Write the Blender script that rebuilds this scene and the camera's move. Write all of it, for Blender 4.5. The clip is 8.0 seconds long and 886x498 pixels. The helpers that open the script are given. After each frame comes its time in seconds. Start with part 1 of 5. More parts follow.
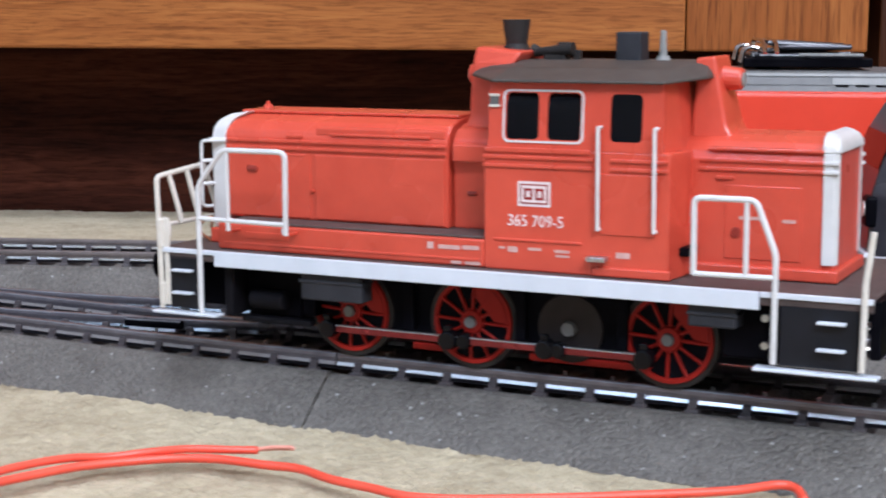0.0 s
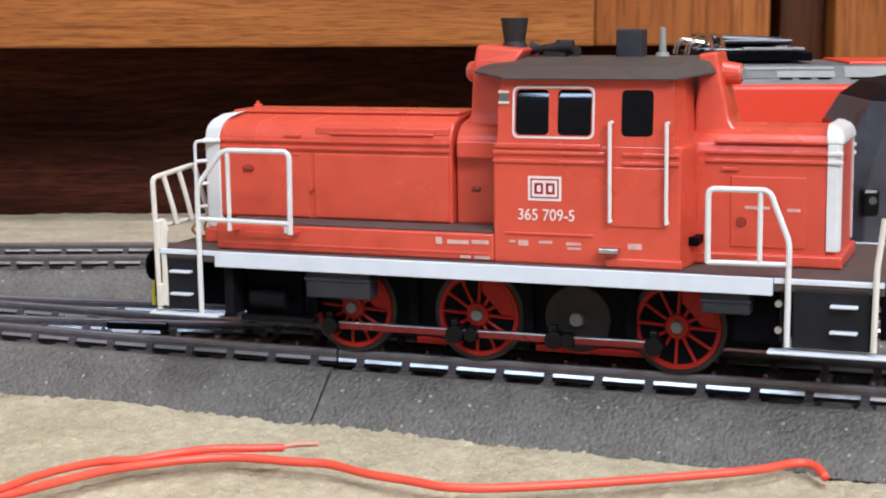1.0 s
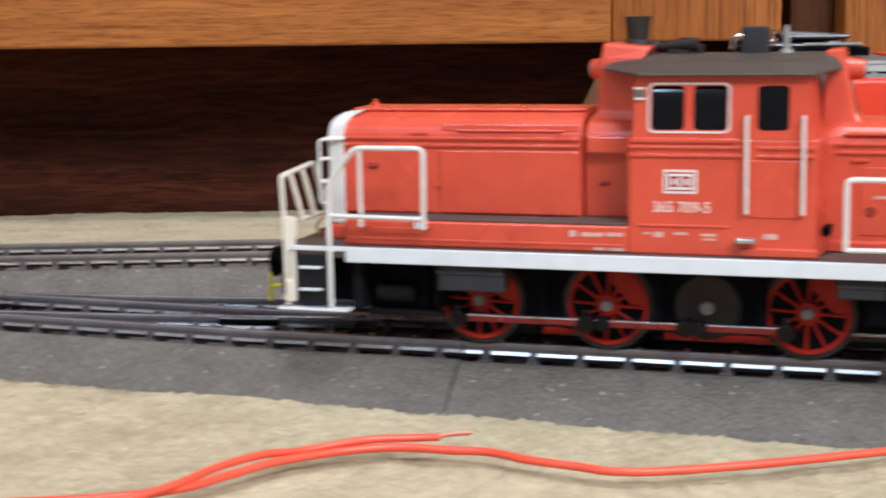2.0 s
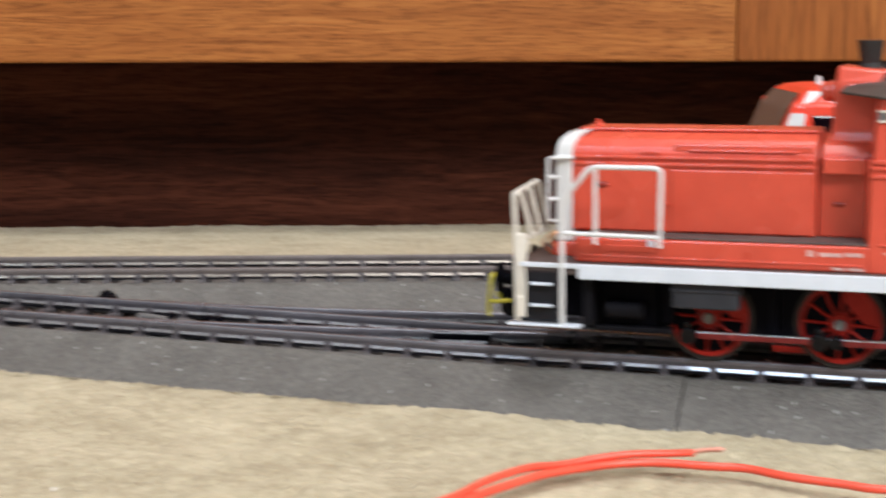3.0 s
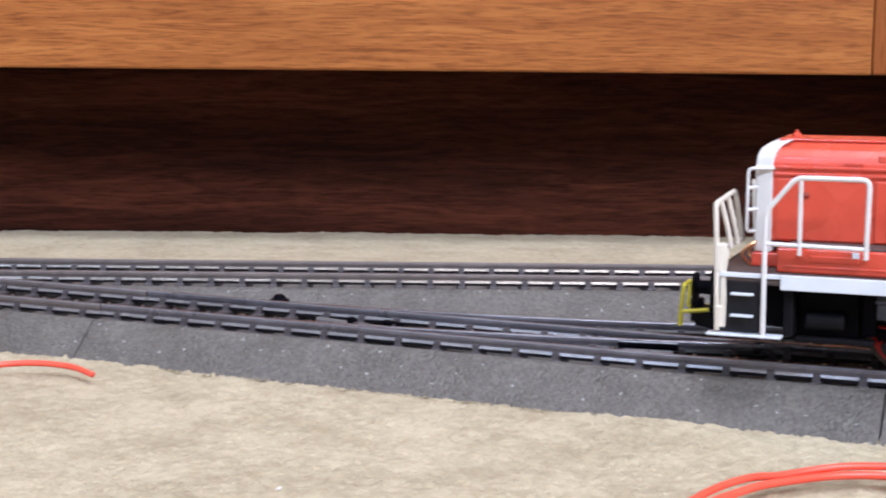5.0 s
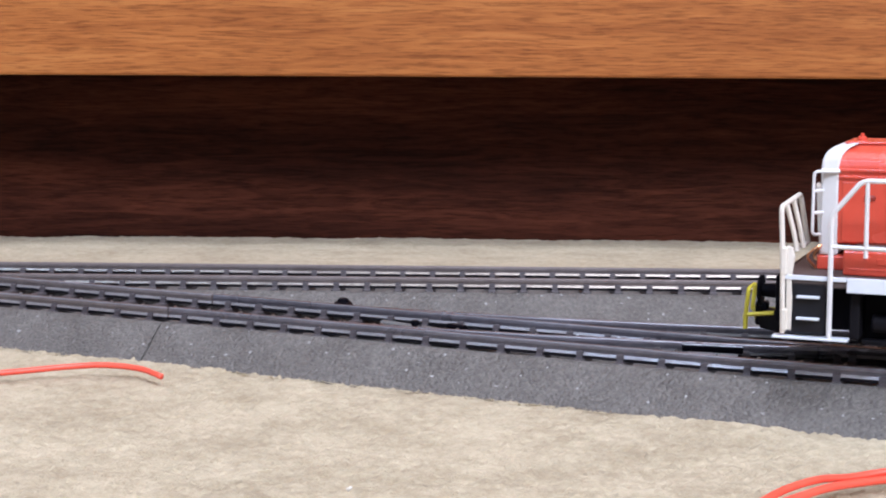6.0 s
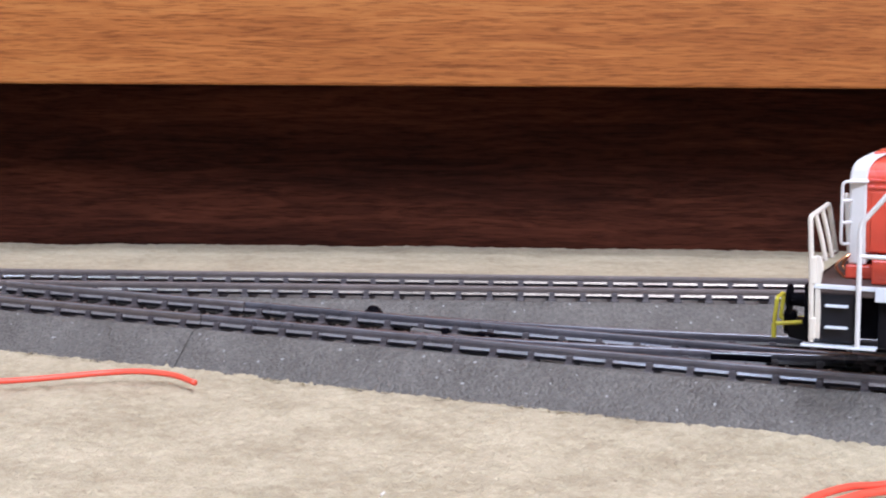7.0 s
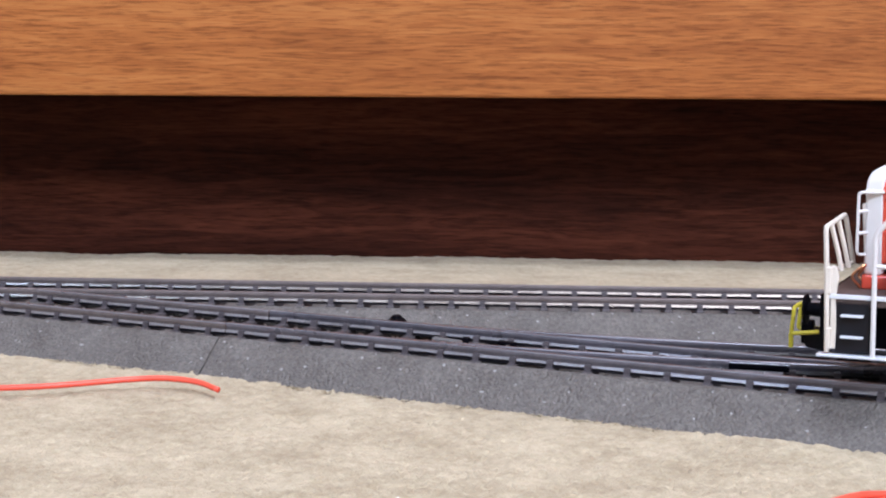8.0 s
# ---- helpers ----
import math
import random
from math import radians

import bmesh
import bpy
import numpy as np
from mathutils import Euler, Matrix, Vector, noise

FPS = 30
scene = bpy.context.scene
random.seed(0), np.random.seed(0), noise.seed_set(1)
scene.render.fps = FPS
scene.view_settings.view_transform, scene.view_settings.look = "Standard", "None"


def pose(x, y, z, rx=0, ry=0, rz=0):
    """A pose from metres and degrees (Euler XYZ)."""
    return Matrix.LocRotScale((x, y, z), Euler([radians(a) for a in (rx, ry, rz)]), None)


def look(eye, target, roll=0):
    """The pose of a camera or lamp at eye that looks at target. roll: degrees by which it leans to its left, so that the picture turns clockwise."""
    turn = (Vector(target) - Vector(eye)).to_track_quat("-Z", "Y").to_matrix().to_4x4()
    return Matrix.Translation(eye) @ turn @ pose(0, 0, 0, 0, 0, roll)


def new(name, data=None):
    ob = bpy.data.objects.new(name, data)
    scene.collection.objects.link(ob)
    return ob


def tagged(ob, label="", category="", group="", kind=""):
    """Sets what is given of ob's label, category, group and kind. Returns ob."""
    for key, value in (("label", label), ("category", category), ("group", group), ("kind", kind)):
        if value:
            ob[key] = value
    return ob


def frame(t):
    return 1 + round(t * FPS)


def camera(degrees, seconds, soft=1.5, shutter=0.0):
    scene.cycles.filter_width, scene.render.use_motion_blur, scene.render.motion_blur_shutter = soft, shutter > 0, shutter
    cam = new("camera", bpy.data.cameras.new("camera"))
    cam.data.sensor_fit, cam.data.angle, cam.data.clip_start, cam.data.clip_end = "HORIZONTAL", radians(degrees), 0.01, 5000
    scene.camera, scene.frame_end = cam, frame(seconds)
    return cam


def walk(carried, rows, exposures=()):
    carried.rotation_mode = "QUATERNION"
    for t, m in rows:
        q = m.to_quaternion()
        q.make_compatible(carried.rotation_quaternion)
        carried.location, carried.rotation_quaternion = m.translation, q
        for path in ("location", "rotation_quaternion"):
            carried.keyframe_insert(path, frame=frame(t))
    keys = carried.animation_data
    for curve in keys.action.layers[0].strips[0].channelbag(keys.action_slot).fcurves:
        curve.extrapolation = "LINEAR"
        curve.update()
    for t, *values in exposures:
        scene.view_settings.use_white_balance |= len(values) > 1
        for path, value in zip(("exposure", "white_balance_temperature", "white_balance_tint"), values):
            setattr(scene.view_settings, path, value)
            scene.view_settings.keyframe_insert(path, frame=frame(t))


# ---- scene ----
cam = camera(31.48, 8.0, soft=2.0, shutter=0.9)
PATH = [
    (0, (0.1029, -0.3302, 0.0627), (0.0794, -0.0349, 0.0152), 0.16),
    (0.5, (0.0895, -0.3324, 0.0634), (0.0778, -0.0365, 0.0154), 0.04),
    (1, (0.0791, -0.3348, 0.0634), (0.0855, -0.0388, 0.0149), -0.20),
    (2.5, (0.0302, -0.3408, 0.0649), (0.0509, -0.0456, 0.0155), -0.55),
    (3, (0.0149, -0.3411, 0.0654), (0.0307, -0.0452, 0.0188), -0.00),
    (3.5, (0.0058, -0.3408, 0.0649), (0.0140, -0.0443, 0.0207), 0.42),
    (4, (-0.0002, -0.3407, 0.0649), (0.0098, -0.0442, 0.0203), 0.67),
    (4.5, (-0.0044, -0.3409, 0.0650), (0.0040, -0.0445, 0.0201), 0.59),
    (6, (-0.0098, -0.3437, 0.0645), (-0.0156, -0.0469, 0.0212), 0.26),
    (6.5, (-0.0107, -0.3450, 0.0652), (-0.0177, -0.0481, 0.0224), 0.02),
    (7, (-0.0112, -0.3466, 0.0650), (-0.0213, -0.0497, 0.0232), 0.28),
    (7.5, (-0.0096, -0.3481, 0.0650), (-0.0232, -0.0512, 0.0236), 0.19),
    (8, (-0.0072, -0.3494, 0.0650), (-0.0252, -0.0526, 0.0254), 0.24),
]
walk(cam, [(t, look(eye, target, roll)) for t, eye, target, roll in PATH],
     [(0, -0.48, 5500, 14), (0.5, -0.48, 5800, 13), (1.2, -0.44, 5850, 12), (2.5, -0.44, 6150, 11), (3.5, -0.33, 6150, 11), (4.5, -0.24, 5700, 15), (6, -0.25, 5530, 19), (8, -0.27, 5530, 19)])

# ---- light: area lamps added out of view, two behind the camera, one overhead ----
MM = 0.001
world = bpy.data.worlds.new("world")
scene.world = world
world.use_nodes = True
world.node_tree.nodes["Background"].inputs[0].default_value = (0.8, 0.88, 1.0, 1)
world.node_tree.nodes["Background"].inputs[1].default_value = 0.05


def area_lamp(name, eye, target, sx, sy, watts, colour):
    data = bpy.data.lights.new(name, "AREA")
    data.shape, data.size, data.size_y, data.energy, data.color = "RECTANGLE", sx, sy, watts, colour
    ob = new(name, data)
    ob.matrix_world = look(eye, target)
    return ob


# small bluish lamp, placed for the glints on panes and rail webs
area_lamp("added_front_light", (-1.32, -1.93, 1.88), (-0.95, 0.0, 0.4), 0.42, 0.52, 32, (0.62, 0.81, 1.0))
area_lamp("added_front_light", (0.75, -1.93, 1.50), (0.13, -0.05, 0.1), 1.1, 0.75, 120, (0.985, 0.965, 0.94))
area_lamp("added_top_light", (0.10, -0.62, 2.30), (0.10, -0.52, 0), 0.9, 0.9, 42, (0.98, 0.97, 0.96))

# ---- materials ----
def nodes_of(name):
    m = bpy.data.materials.new(name)
    m.use_nodes = True
    nt = m.node_tree
    return m, nt, nt.nodes["Principled BSDF"]


def ramp_node(nt, stops):
    r = nt.nodes.new("ShaderNodeValToRGB")
    while len(r.color_ramp.elements) < len(stops):
        r.color_ramp.elements.new(0.5)
    for e, (pos, c) in zip(r.color_ramp.elements, stops):
        e.position, e.color = pos, (*c, 1)
    return r


def noise_node(nt, scale, detail=4, rough=0.55, stretch=None, coords="Object"):
    tc = nt.nodes.new("ShaderNodeTexCoord")
    n = nt.nodes.new("ShaderNodeTexNoise")
    n.inputs["Scale"].default_value, n.inputs["Detail"].default_value, n.inputs["Roughness"].default_value = scale, detail, rough
    if stretch:
        mp = nt.nodes.new("ShaderNodeMapping")
        mp.inputs["Scale"].default_value = stretch
        nt.links.new(tc.outputs[coords], mp.inputs["Vector"])
        nt.links.new(mp.outputs["Vector"], n.inputs["Vector"])
    else:
        nt.links.new(tc.outputs[coords], n.inputs["Vector"])
    return n


def bump_to(nt, b, height, strength, distance):
    bp = nt.nodes.new("ShaderNodeBump")
    bp.inputs["Strength"].default_value, bp.inputs["Distance"].default_value = strength, distance
    nt.links.new(height, bp.inputs["Height"])
    nt.links.new(bp.outputs["Normal"], b.inputs["Normal"])


def surface(name, c1, c2, rough, metal=0.0, scale=300, bump=0.15, dist=0.0002, spec=0.5, detail=5, rough2=None, coat=0.0):
    """Two-tone mottled surface with fine relief."""
    m, nt, b = nodes_of(name)
    n1 = noise_node(nt, scale, detail)
    n2 = noise_node(nt, scale * 0.12, 3)
    mx = nt.nodes.new("ShaderNodeMath")
    mx.operation = "MULTIPLY_ADD"
    mx.inputs[1].default_value = 0.5
    half = nt.nodes.new("ShaderNodeMath")
    half.operation, half.inputs[1].default_value = "MULTIPLY", 0.5
    nt.links.new(n2.outputs["Fac"], half.inputs[0])
    nt.links.new(n1.outputs["Fac"], mx.inputs[0])
    nt.links.new(half.outputs[0], mx.inputs[2])
    r = ramp_node(nt, [(0.35, c1), (0.65, c2)])
    nt.links.new(mx.outputs[0], r.inputs["Fac"])
    nt.links.new(r.outputs["Color"], b.inputs["Base Color"])
    b.inputs["Metallic"].default_value = metal
    b.inputs["Specular IOR Level"].default_value = spec
    b.inputs["Coat Weight"].default_value = coat
    rr = nt.nodes.new("ShaderNodeMapRange")
    rr.inputs["From Min"].default_value, rr.inputs["From Max"].default_value = 0.3, 0.7
    rr.inputs["To Min"].default_value, rr.inputs["To Max"].default_value = rough, rough2 if rough2 else min(1, rough + 0.12)
    nt.links.new(n2.outputs["Fac"], rr.inputs["Value"])
    nt.links.new(rr.outputs["Result"], b.inputs["Roughness"])
    bump_to(nt, b, n1.outputs["Fac"], bump, dist)
    return m


def wood(name, stretch, stops, rough=0.42, spec=0.25):
    """Oak-like veneer: long streaks, short dark pores, slow tone changes."""
    m, nt, b = nodes_of(name)
    streak = noise_node(nt, 1.0, 6, 0.62, stretch)
    streak.inputs["Distortion"].default_value = 1.1
    pores = noise_node(nt, 1.0, 3, 0.6, tuple(4.0 * s for s in stretch))
    slow = noise_node(nt, 1.0, 2, 0.5, tuple(0.16 * s for s in stretch))
    # the grain wanders gently off its line
    wander = noise_node(nt, 1.0, 2, 0.5, tuple(0.45 * s if s == min(stretch) else 0.12 * s for s in stretch))
    for n, amount in ((streak, 1.3), (pores, 5.2)):
        shift = nt.nodes.new("ShaderNodeVectorMath")
        shift.operation = "MULTIPLY_ADD"
        shift.inputs[1].default_value = tuple(0.0 if s == min(stretch) else amount for s in stretch)
        nt.links.new(wander.outputs["Color"], shift.inputs[0])
        nt.links.new(n.inputs["Vector"].links[0].from_socket, shift.inputs[2])
        nt.links.new(shift.outputs["Vector"], n.inputs["Vector"])
    a = nt.nodes.new("ShaderNodeMath")
    a.operation, a.inputs[1].default_value = "MULTIPLY_ADD", 0.55
    half = nt.nodes.new("ShaderNodeMath")
    half.operation, half.inputs[1].default_value = "MULTIPLY", 0.45
    nt.links.new(slow.outputs["Fac"], half.inputs[0])
    nt.links.new(streak.outputs["Fac"], a.inputs[0])
    nt.links.new(half.outputs[0], a.inputs[2])
    r = ramp_node(nt, stops)
    nt.links.new(a.outputs[0], r.inputs["Fac"])
    pr = ramp_node(nt, [(0.36, (0.40, 0.33, 0.28)), (0.52, (1, 1, 1))])
    nt.links.new(pores.outputs["Fac"], pr.inputs["Fac"])
    mix = nt.nodes.new("ShaderNodeMix")
    mix.data_type, mix.blend_type = "RGBA", "MULTIPLY"
    mix.inputs["Factor"].default_value = 0.62
    nt.links.new(r.outputs["Color"], mix.inputs["A"])
    nt.links.new(pr.outputs["Color"], mix.inputs["B"])
    nt.links.new(mix.outputs["Result"], b.inputs["Base Color"])
    b.inputs["Roughness"].default_value = rough
    b.inputs["Specular IOR Level"].default_value = spec
    bump_to(nt, b, pores.outputs["Fac"], 0.25, 0.0002)
    return m


OAK = [(0.34, (0.235, 0.073, 0.0155)), (0.5, (0.345, 0.122, 0.028)), (0.66, (0.435, 0.174, 0.046))]
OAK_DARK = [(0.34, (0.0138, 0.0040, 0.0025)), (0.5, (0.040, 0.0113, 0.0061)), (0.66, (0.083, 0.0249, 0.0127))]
M_OAK_H = wood("oak_horizontal", (26, 200, 400), OAK)
M_OAK_V = wood("oak_vertical", (260, 200, 14), OAK)
M_PLINTH = wood("dark_plinth", (30, 200, 330), OAK_DARK, 0.6, 0.06)
M_CARPET = surface("carpet_base", (0.30, 0.255, 0.175), (0.38, 0.325, 0.235), 0.95, scale=700, bump=0.8, dist=0.001, spec=0.1)
M_BALLAST = surface("ballast_plastic", (0.080, 0.073, 0.064), (0.140, 0.130, 0.116), 0.6, scale=1100, bump=0.3, dist=0.0006)
def sparkle(m, scale, share, colour):
    """A few bright grains on a dull surface."""
    nt = m.node_tree
    b = nt.nodes["Principled BSDF"]
    tc, vo = nt.nodes.new("ShaderNodeTexCoord"), nt.nodes.new("ShaderNodeTexVoronoi")
    vo.inputs["Scale"].default_value = scale
    nt.links.new(tc.outputs["Object"], vo.inputs["Vector"])
    sep, gt = nt.nodes.new("ShaderNodeSeparateColor"), nt.nodes.new("ShaderNodeMath")
    gt.operation, gt.inputs[1].default_value = "GREATER_THAN", 1 - share
    nt.links.new(vo.outputs["Color"], sep.inputs[0])
    nt.links.new(sep.outputs[0], gt.inputs[0])
    mix = nt.nodes.new("ShaderNodeMix")
    mix.data_type = "RGBA"
    old = b.inputs["Base Color"].links[0].from_socket
    nt.links.new(gt.outputs[0], mix.inputs["Factor"])
    nt.links.new(old, mix.inputs["A"])
    mix.inputs["B"].default_value = (*colour, 1)
    nt.links.new(mix.outputs["Result"], b.inputs["Base Color"])


def granules(m, scale, depth):
    """Grain-sized lumps pressed into the surface, each of its own tone."""
    nt = m.node_tree
    b = nt.nodes["Principled BSDF"]
    tc, vo = nt.nodes.new("ShaderNodeTexCoord"), nt.nodes.new("ShaderNodeTexVoronoi")
    vo.inputs["Scale"].default_value, vo.inputs["Randomness"].default_value = scale, 1.0
    nt.links.new(tc.outputs["Object"], vo.inputs["Vector"])
    old = b.inputs["Normal"].links[0].from_socket
    bp = nt.nodes.new("ShaderNodeBump")
    bp.invert = True
    bp.inputs["Strength"].default_value, bp.inputs["Distance"].default_value = 1.0, depth
    nt.links.new(vo.outputs["Distance"], bp.inputs["Height"])
    nt.links.new(old, bp.inputs["Normal"])
    nt.links.new(bp.outputs["Normal"], b.inputs["Normal"])
    sep, mp = nt.nodes.new("ShaderNodeSeparateColor"), nt.nodes.new("ShaderNodeMapRange")
    mp.inputs["To Min"].default_value, mp.inputs["To Max"].default_value = 0.80, 1.15
    nt.links.new(vo.outputs["Color"], sep.inputs[0])
    nt.links.new(sep.outputs[1], mp.inputs["Value"])
    mix = nt.nodes.new("ShaderNodeVectorMath")
    mix.operation = "SCALE"
    nt.links.new(b.inputs["Base Color"].links[0].from_socket, mix.inputs[0])
    nt.links.new(mp.outputs["Result"], mix.inputs["Scale"])
    nt.links.new(mix.outputs["Vector"], b.inputs["Base Color"])


granules(M_BALLAST, 1700, 0.00028)
sparkle(M_BALLAST, 2300, 0.0045, (0.29, 0.29, 0.28))
M_SLEEPER = surface("sleeper_plastic", (0.043, 0.037, 0.038), (0.068, 0.059, 0.061), 0.5, scale=800, bump=0.3)
M_CHAIR = surface("dark_chair_plastic", (0.036, 0.030, 0.032), (0.056, 0.048, 0.051), 0.5, scale=800, bump=0.3, spec=0.3)
M_RAIL = surface("rail_steel", (0.19, 0.168, 0.145), (0.262, 0.234, 0.204), 0.30, 1.0, scale=500, bump=0.05)
M_RAIL_DULL = surface("dull_rail_steel", (0.185, 0.170, 0.168), (0.25, 0.232, 0.230), 0.26, 0.45, scale=500, bump=0.05)
M_HEAD_DULL = surface("browned_rail_head", (0.10, 0.082, 0.077), (0.152, 0.129, 0.122), 0.45, 0.2, scale=500, bump=0.1)
M_RAIL_MID = surface("worn_rail_steel", (0.10, 0.096, 0.094), (0.155, 0.150, 0.147), 0.24, 1.0, scale=500, bump=0.05)
M_RAILHEAD = surface("rail_head_steel", (0.105, 0.092, 0.097), (0.17, 0.152, 0.16), 0.30, 0.5, scale=500, bump=0.08)
M_RED = surface("red_plastic", (0.51, 0.062, 0.033), (0.62, 0.080, 0.043), 0.22, scale=250, bump=0.03)
M_BRIGHTRED = surface("bright_red_plastic", (0.66, 0.043, 0.015), (0.72, 0.050, 0.018), 0.3, scale=250, bump=0.02)
M_WHITE = surface("white_plastic", (0.60, 0.595, 0.58), (0.68, 0.68, 0.67), 0.35, scale=300, bump=0.04)
M_CREAM = surface("cream_plastic", (0.61, 0.565, 0.48), (0.69, 0.655, 0.585), 0.4, scale=300, bump=0.04)
M_SILL = surface("pale_grey_paint", (0.57, 0.61, 0.66), (0.65, 0.69, 0.745), 0.3, scale=300, bump=0.03)
M_BLACK = surface("black_plastic", (0.0022, 0.0021, 0.0034), (0.0045, 0.0043, 0.0066), 0.4, scale=400, bump=0.05, spec=0.03)
M_DARK = surface("dark_grey_plastic", (0.0045, 0.0042, 0.0055), (0.0095, 0.0088, 0.011), 0.5, scale=400, bump=0.06, spec=0.07)
M_ROOF = surface("roof_brown_grey", (0.044, 0.036, 0.030), (0.074, 0.062, 0.053), 0.55, scale=300, bump=0.15)
M_HATCH = surface("slate_plastic", (0.020, 0.021, 0.025), (0.034, 0.035, 0.041), 0.5, scale=400, bump=0.06, spec=0.2)
M_JACK = surface("oily_brown_metal", (0.014, 0.011, 0.011), (0.025, 0.020, 0.020), 0.4, scale=400, bump=0.05, spec=0.2)
M_STEP = surface("blue_black_plastic", (0.006, 0.0066, 0.0095), (0.011, 0.0117, 0.016), 0.35, scale=400, bump=0.05, spec=0.25)
M_WALKWAY = surface("walkway_brown", (0.055, 0.038, 0.034), (0.09, 0.065, 0.058), 0.6, scale=500, bump=0.2)
M_WHEEL = surface("wheel_red", (0.22, 0.010, 0.007), (0.30, 0.015, 0.009), 0.35, scale=400, bump=0.04, spec=0.15)
M_LATCH = surface("dark_red_plastic", (0.22, 0.022, 0.014), (0.28, 0.030, 0.018), 0.35, scale=400, bump=0.04)
M_TYRE = surface("tyre_metal", (0.014, 0.012, 0.012), (0.03, 0.026, 0.025), 0.4, 0.5, scale=400, bump=0.05)
M_STEEL = surface("bright_steel", (0.45, 0.46, 0.47), (0.62, 0.63, 0.64), 0.25, 1.0, scale=400, bump=0.03)
M_ROD = surface("rod_red_metal", (0.15, 0.020, 0.020), (0.22, 0.032, 0.032), 0.16, 0.6, scale=400, bump=0.03)
M_PANTO = surface("blackened_metal", (0.055, 0.057, 0.062), (0.10, 0.102, 0.108), 0.28, 0.8, scale=400, bump=0.05)
M_CHROME = surface("chromed_metal", (0.40, 0.39, 0.38), (0.52, 0.51, 0.50), 0.12, 1.0, scale=400, bump=0.05)
M_SCREEN = surface("smoked_plastic", (0.060, 0.060, 0.062), (0.085, 0.085, 0.088), 0.12, scale=200, bump=0.01)
M_GLOSS = surface("glossy_black", (0.002, 0.002, 0.003), (0.004, 0.004, 0.005), 0.16, scale=400, bump=0.03, spec=0.2)
M_PALE_PRINT = surface("worn_print", (0.50, 0.27, 0.23), (0.66, 0.44, 0.40), 0.5, scale=900, bump=0.0)
M_OAK_DARKER = wood("darker_oak_vertical", (260, 200, 14), [(p, (0.72 * c[0], 0.64 * c[1], 0.56 * c[2])) for p, c in OAK])
M_OAK_STILE = wood("stile_oak_vertical", (260, 200, 14), [(p, (0.88 * c[0], 0.82 * c[1], 0.75 * c[2])) for p, c in OAK])
# side panel: oak tones cut down, the recess's shade put into the colour
M_OAK_SHADED = wood("shaded_oak_vertical", (260, 200, 14), [(p, (0.17 * c[0], 0.145 * c[1], 0.15 * c[2])) for p, c in OAK])
M_RAIL_BRIGHT = surface("polished_rail_steel", (0.52, 0.52, 0.52), (0.64, 0.64, 0.64), 0.28, 1.0, scale=500, bump=0.05)
M_HEAD_BLUE = surface("blued_rail_head", (0.115, 0.108, 0.122), (0.19, 0.182, 0.205), 0.24, 0.6, scale=500, bump=0.06)
M_EDGE = surface("edge_highlight_steel", (0.19, 0.20, 0.225), (0.28, 0.29, 0.32), 0.24, 0.6, scale=500, bump=0.04)
M_STACK = surface("sooty_metal", (0.018, 0.016, 0.015), (0.034, 0.030, 0.028), 0.5, scale=400, bump=0.1, spec=0.2)
M_YELLOW = surface("yellow_plastic", (0.50, 0.44, 0.02), (0.60, 0.53, 0.04), 0.4, scale=300, bump=0.03)
M_WIRE = surface("red_insulation", (0.72, 0.070, 0.035), (0.80, 0.095, 0.05), 0.34, scale=300, bump=0.05)
M_STRAND = surface("tinned_strand", (0.62, 0.24, 0.17), (0.72, 0.36, 0.28), 0.4, scale=500, bump=0.05)
M_GREY = surface("grey_roof_plastic", (0.10, 0.10, 0.097), (0.15, 0.15, 0.145), 0.45, scale=300, bump=0.05)
M_LGREY = surface("light_grey_plastic", (0.22, 0.222, 0.21), (0.29, 0.29, 0.275), 0.45, scale=300, bump=0.05)
M_SILVER = surface("silver_paint", (0.045, 0.045, 0.056), (0.08, 0.08, 0.095), 0.25, 0.3, scale=300, bump=0.03)
M_PLASTER = surface("plaster", (0.50, 0.49, 0.47), (0.58, 0.57, 0.55), 0.9, scale=20, bump=0.1, dist=0.002)
M_LAMP = surface("lamp_lens", (0.80, 0.78, 0.70), (0.85, 0.83, 0.78), 0.1, scale=300, bump=0.0)
M_COPPER = surface("copper", (0.70, 0.36, 0.18), (0.80, 0.46, 0.26), 0.3, 1.0, scale=400, bump=0.03)

M_GLASS, _nt, _b = nodes_of("dark_glass")
_b.inputs["Base Color"].default_value = (0.001, 0.0014, 0.003, 1)
_b.inputs["Roughness"].default_value = 0.07
_b.inputs["Specular IOR Level"].default_value = 0.3
M_PRINT, _nt, _b = nodes_of("white_print")
_b.inputs["Base Color"].default_value = (0.75, 0.66, 0.64, 1)
_b.inputs["Roughness"].default_value = 0.5

# ---- mesh helpers: shapes are given in millimetres ----
def part(name, bm, material, parent=None, label="", smooth=False):
    bmesh.ops.recalc_face_normals(bm, faces=bm.faces)
    bmesh.ops.scale(bm, vec=(MM, MM, MM), verts=bm.verts)
    if smooth:
        for f in bm.faces:
            f.smooth = True
    me = bpy.data.meshes.new(name)
    bm.to_mesh(me)
    bm.free()
    me.materials.append(material)
    ob = new(name, me)
    if parent:
        ob.parent = parent
    if label:
        tagged(ob, label)
    return ob


def again(ob, parent, m=None, name=None):
    """Another piece on the same mesh."""
    o = new(name or ob.name.split(".")[0], ob.data)
    o.parent = parent
    if m is not None:
        o.matrix_basis = m
    return o


def thing(name, m=None):
    e = new(name)
    e.empty_display_size = 0.01
    if m is not None:
        e.matrix_basis = m
    return e


def add(bm, other):
    me = bpy.data.meshes.new("tmp")
    other.to_mesh(me)
    other.free()
    bm.from_mesh(me)
    bpy.data.meshes.remove(me)
    return bm


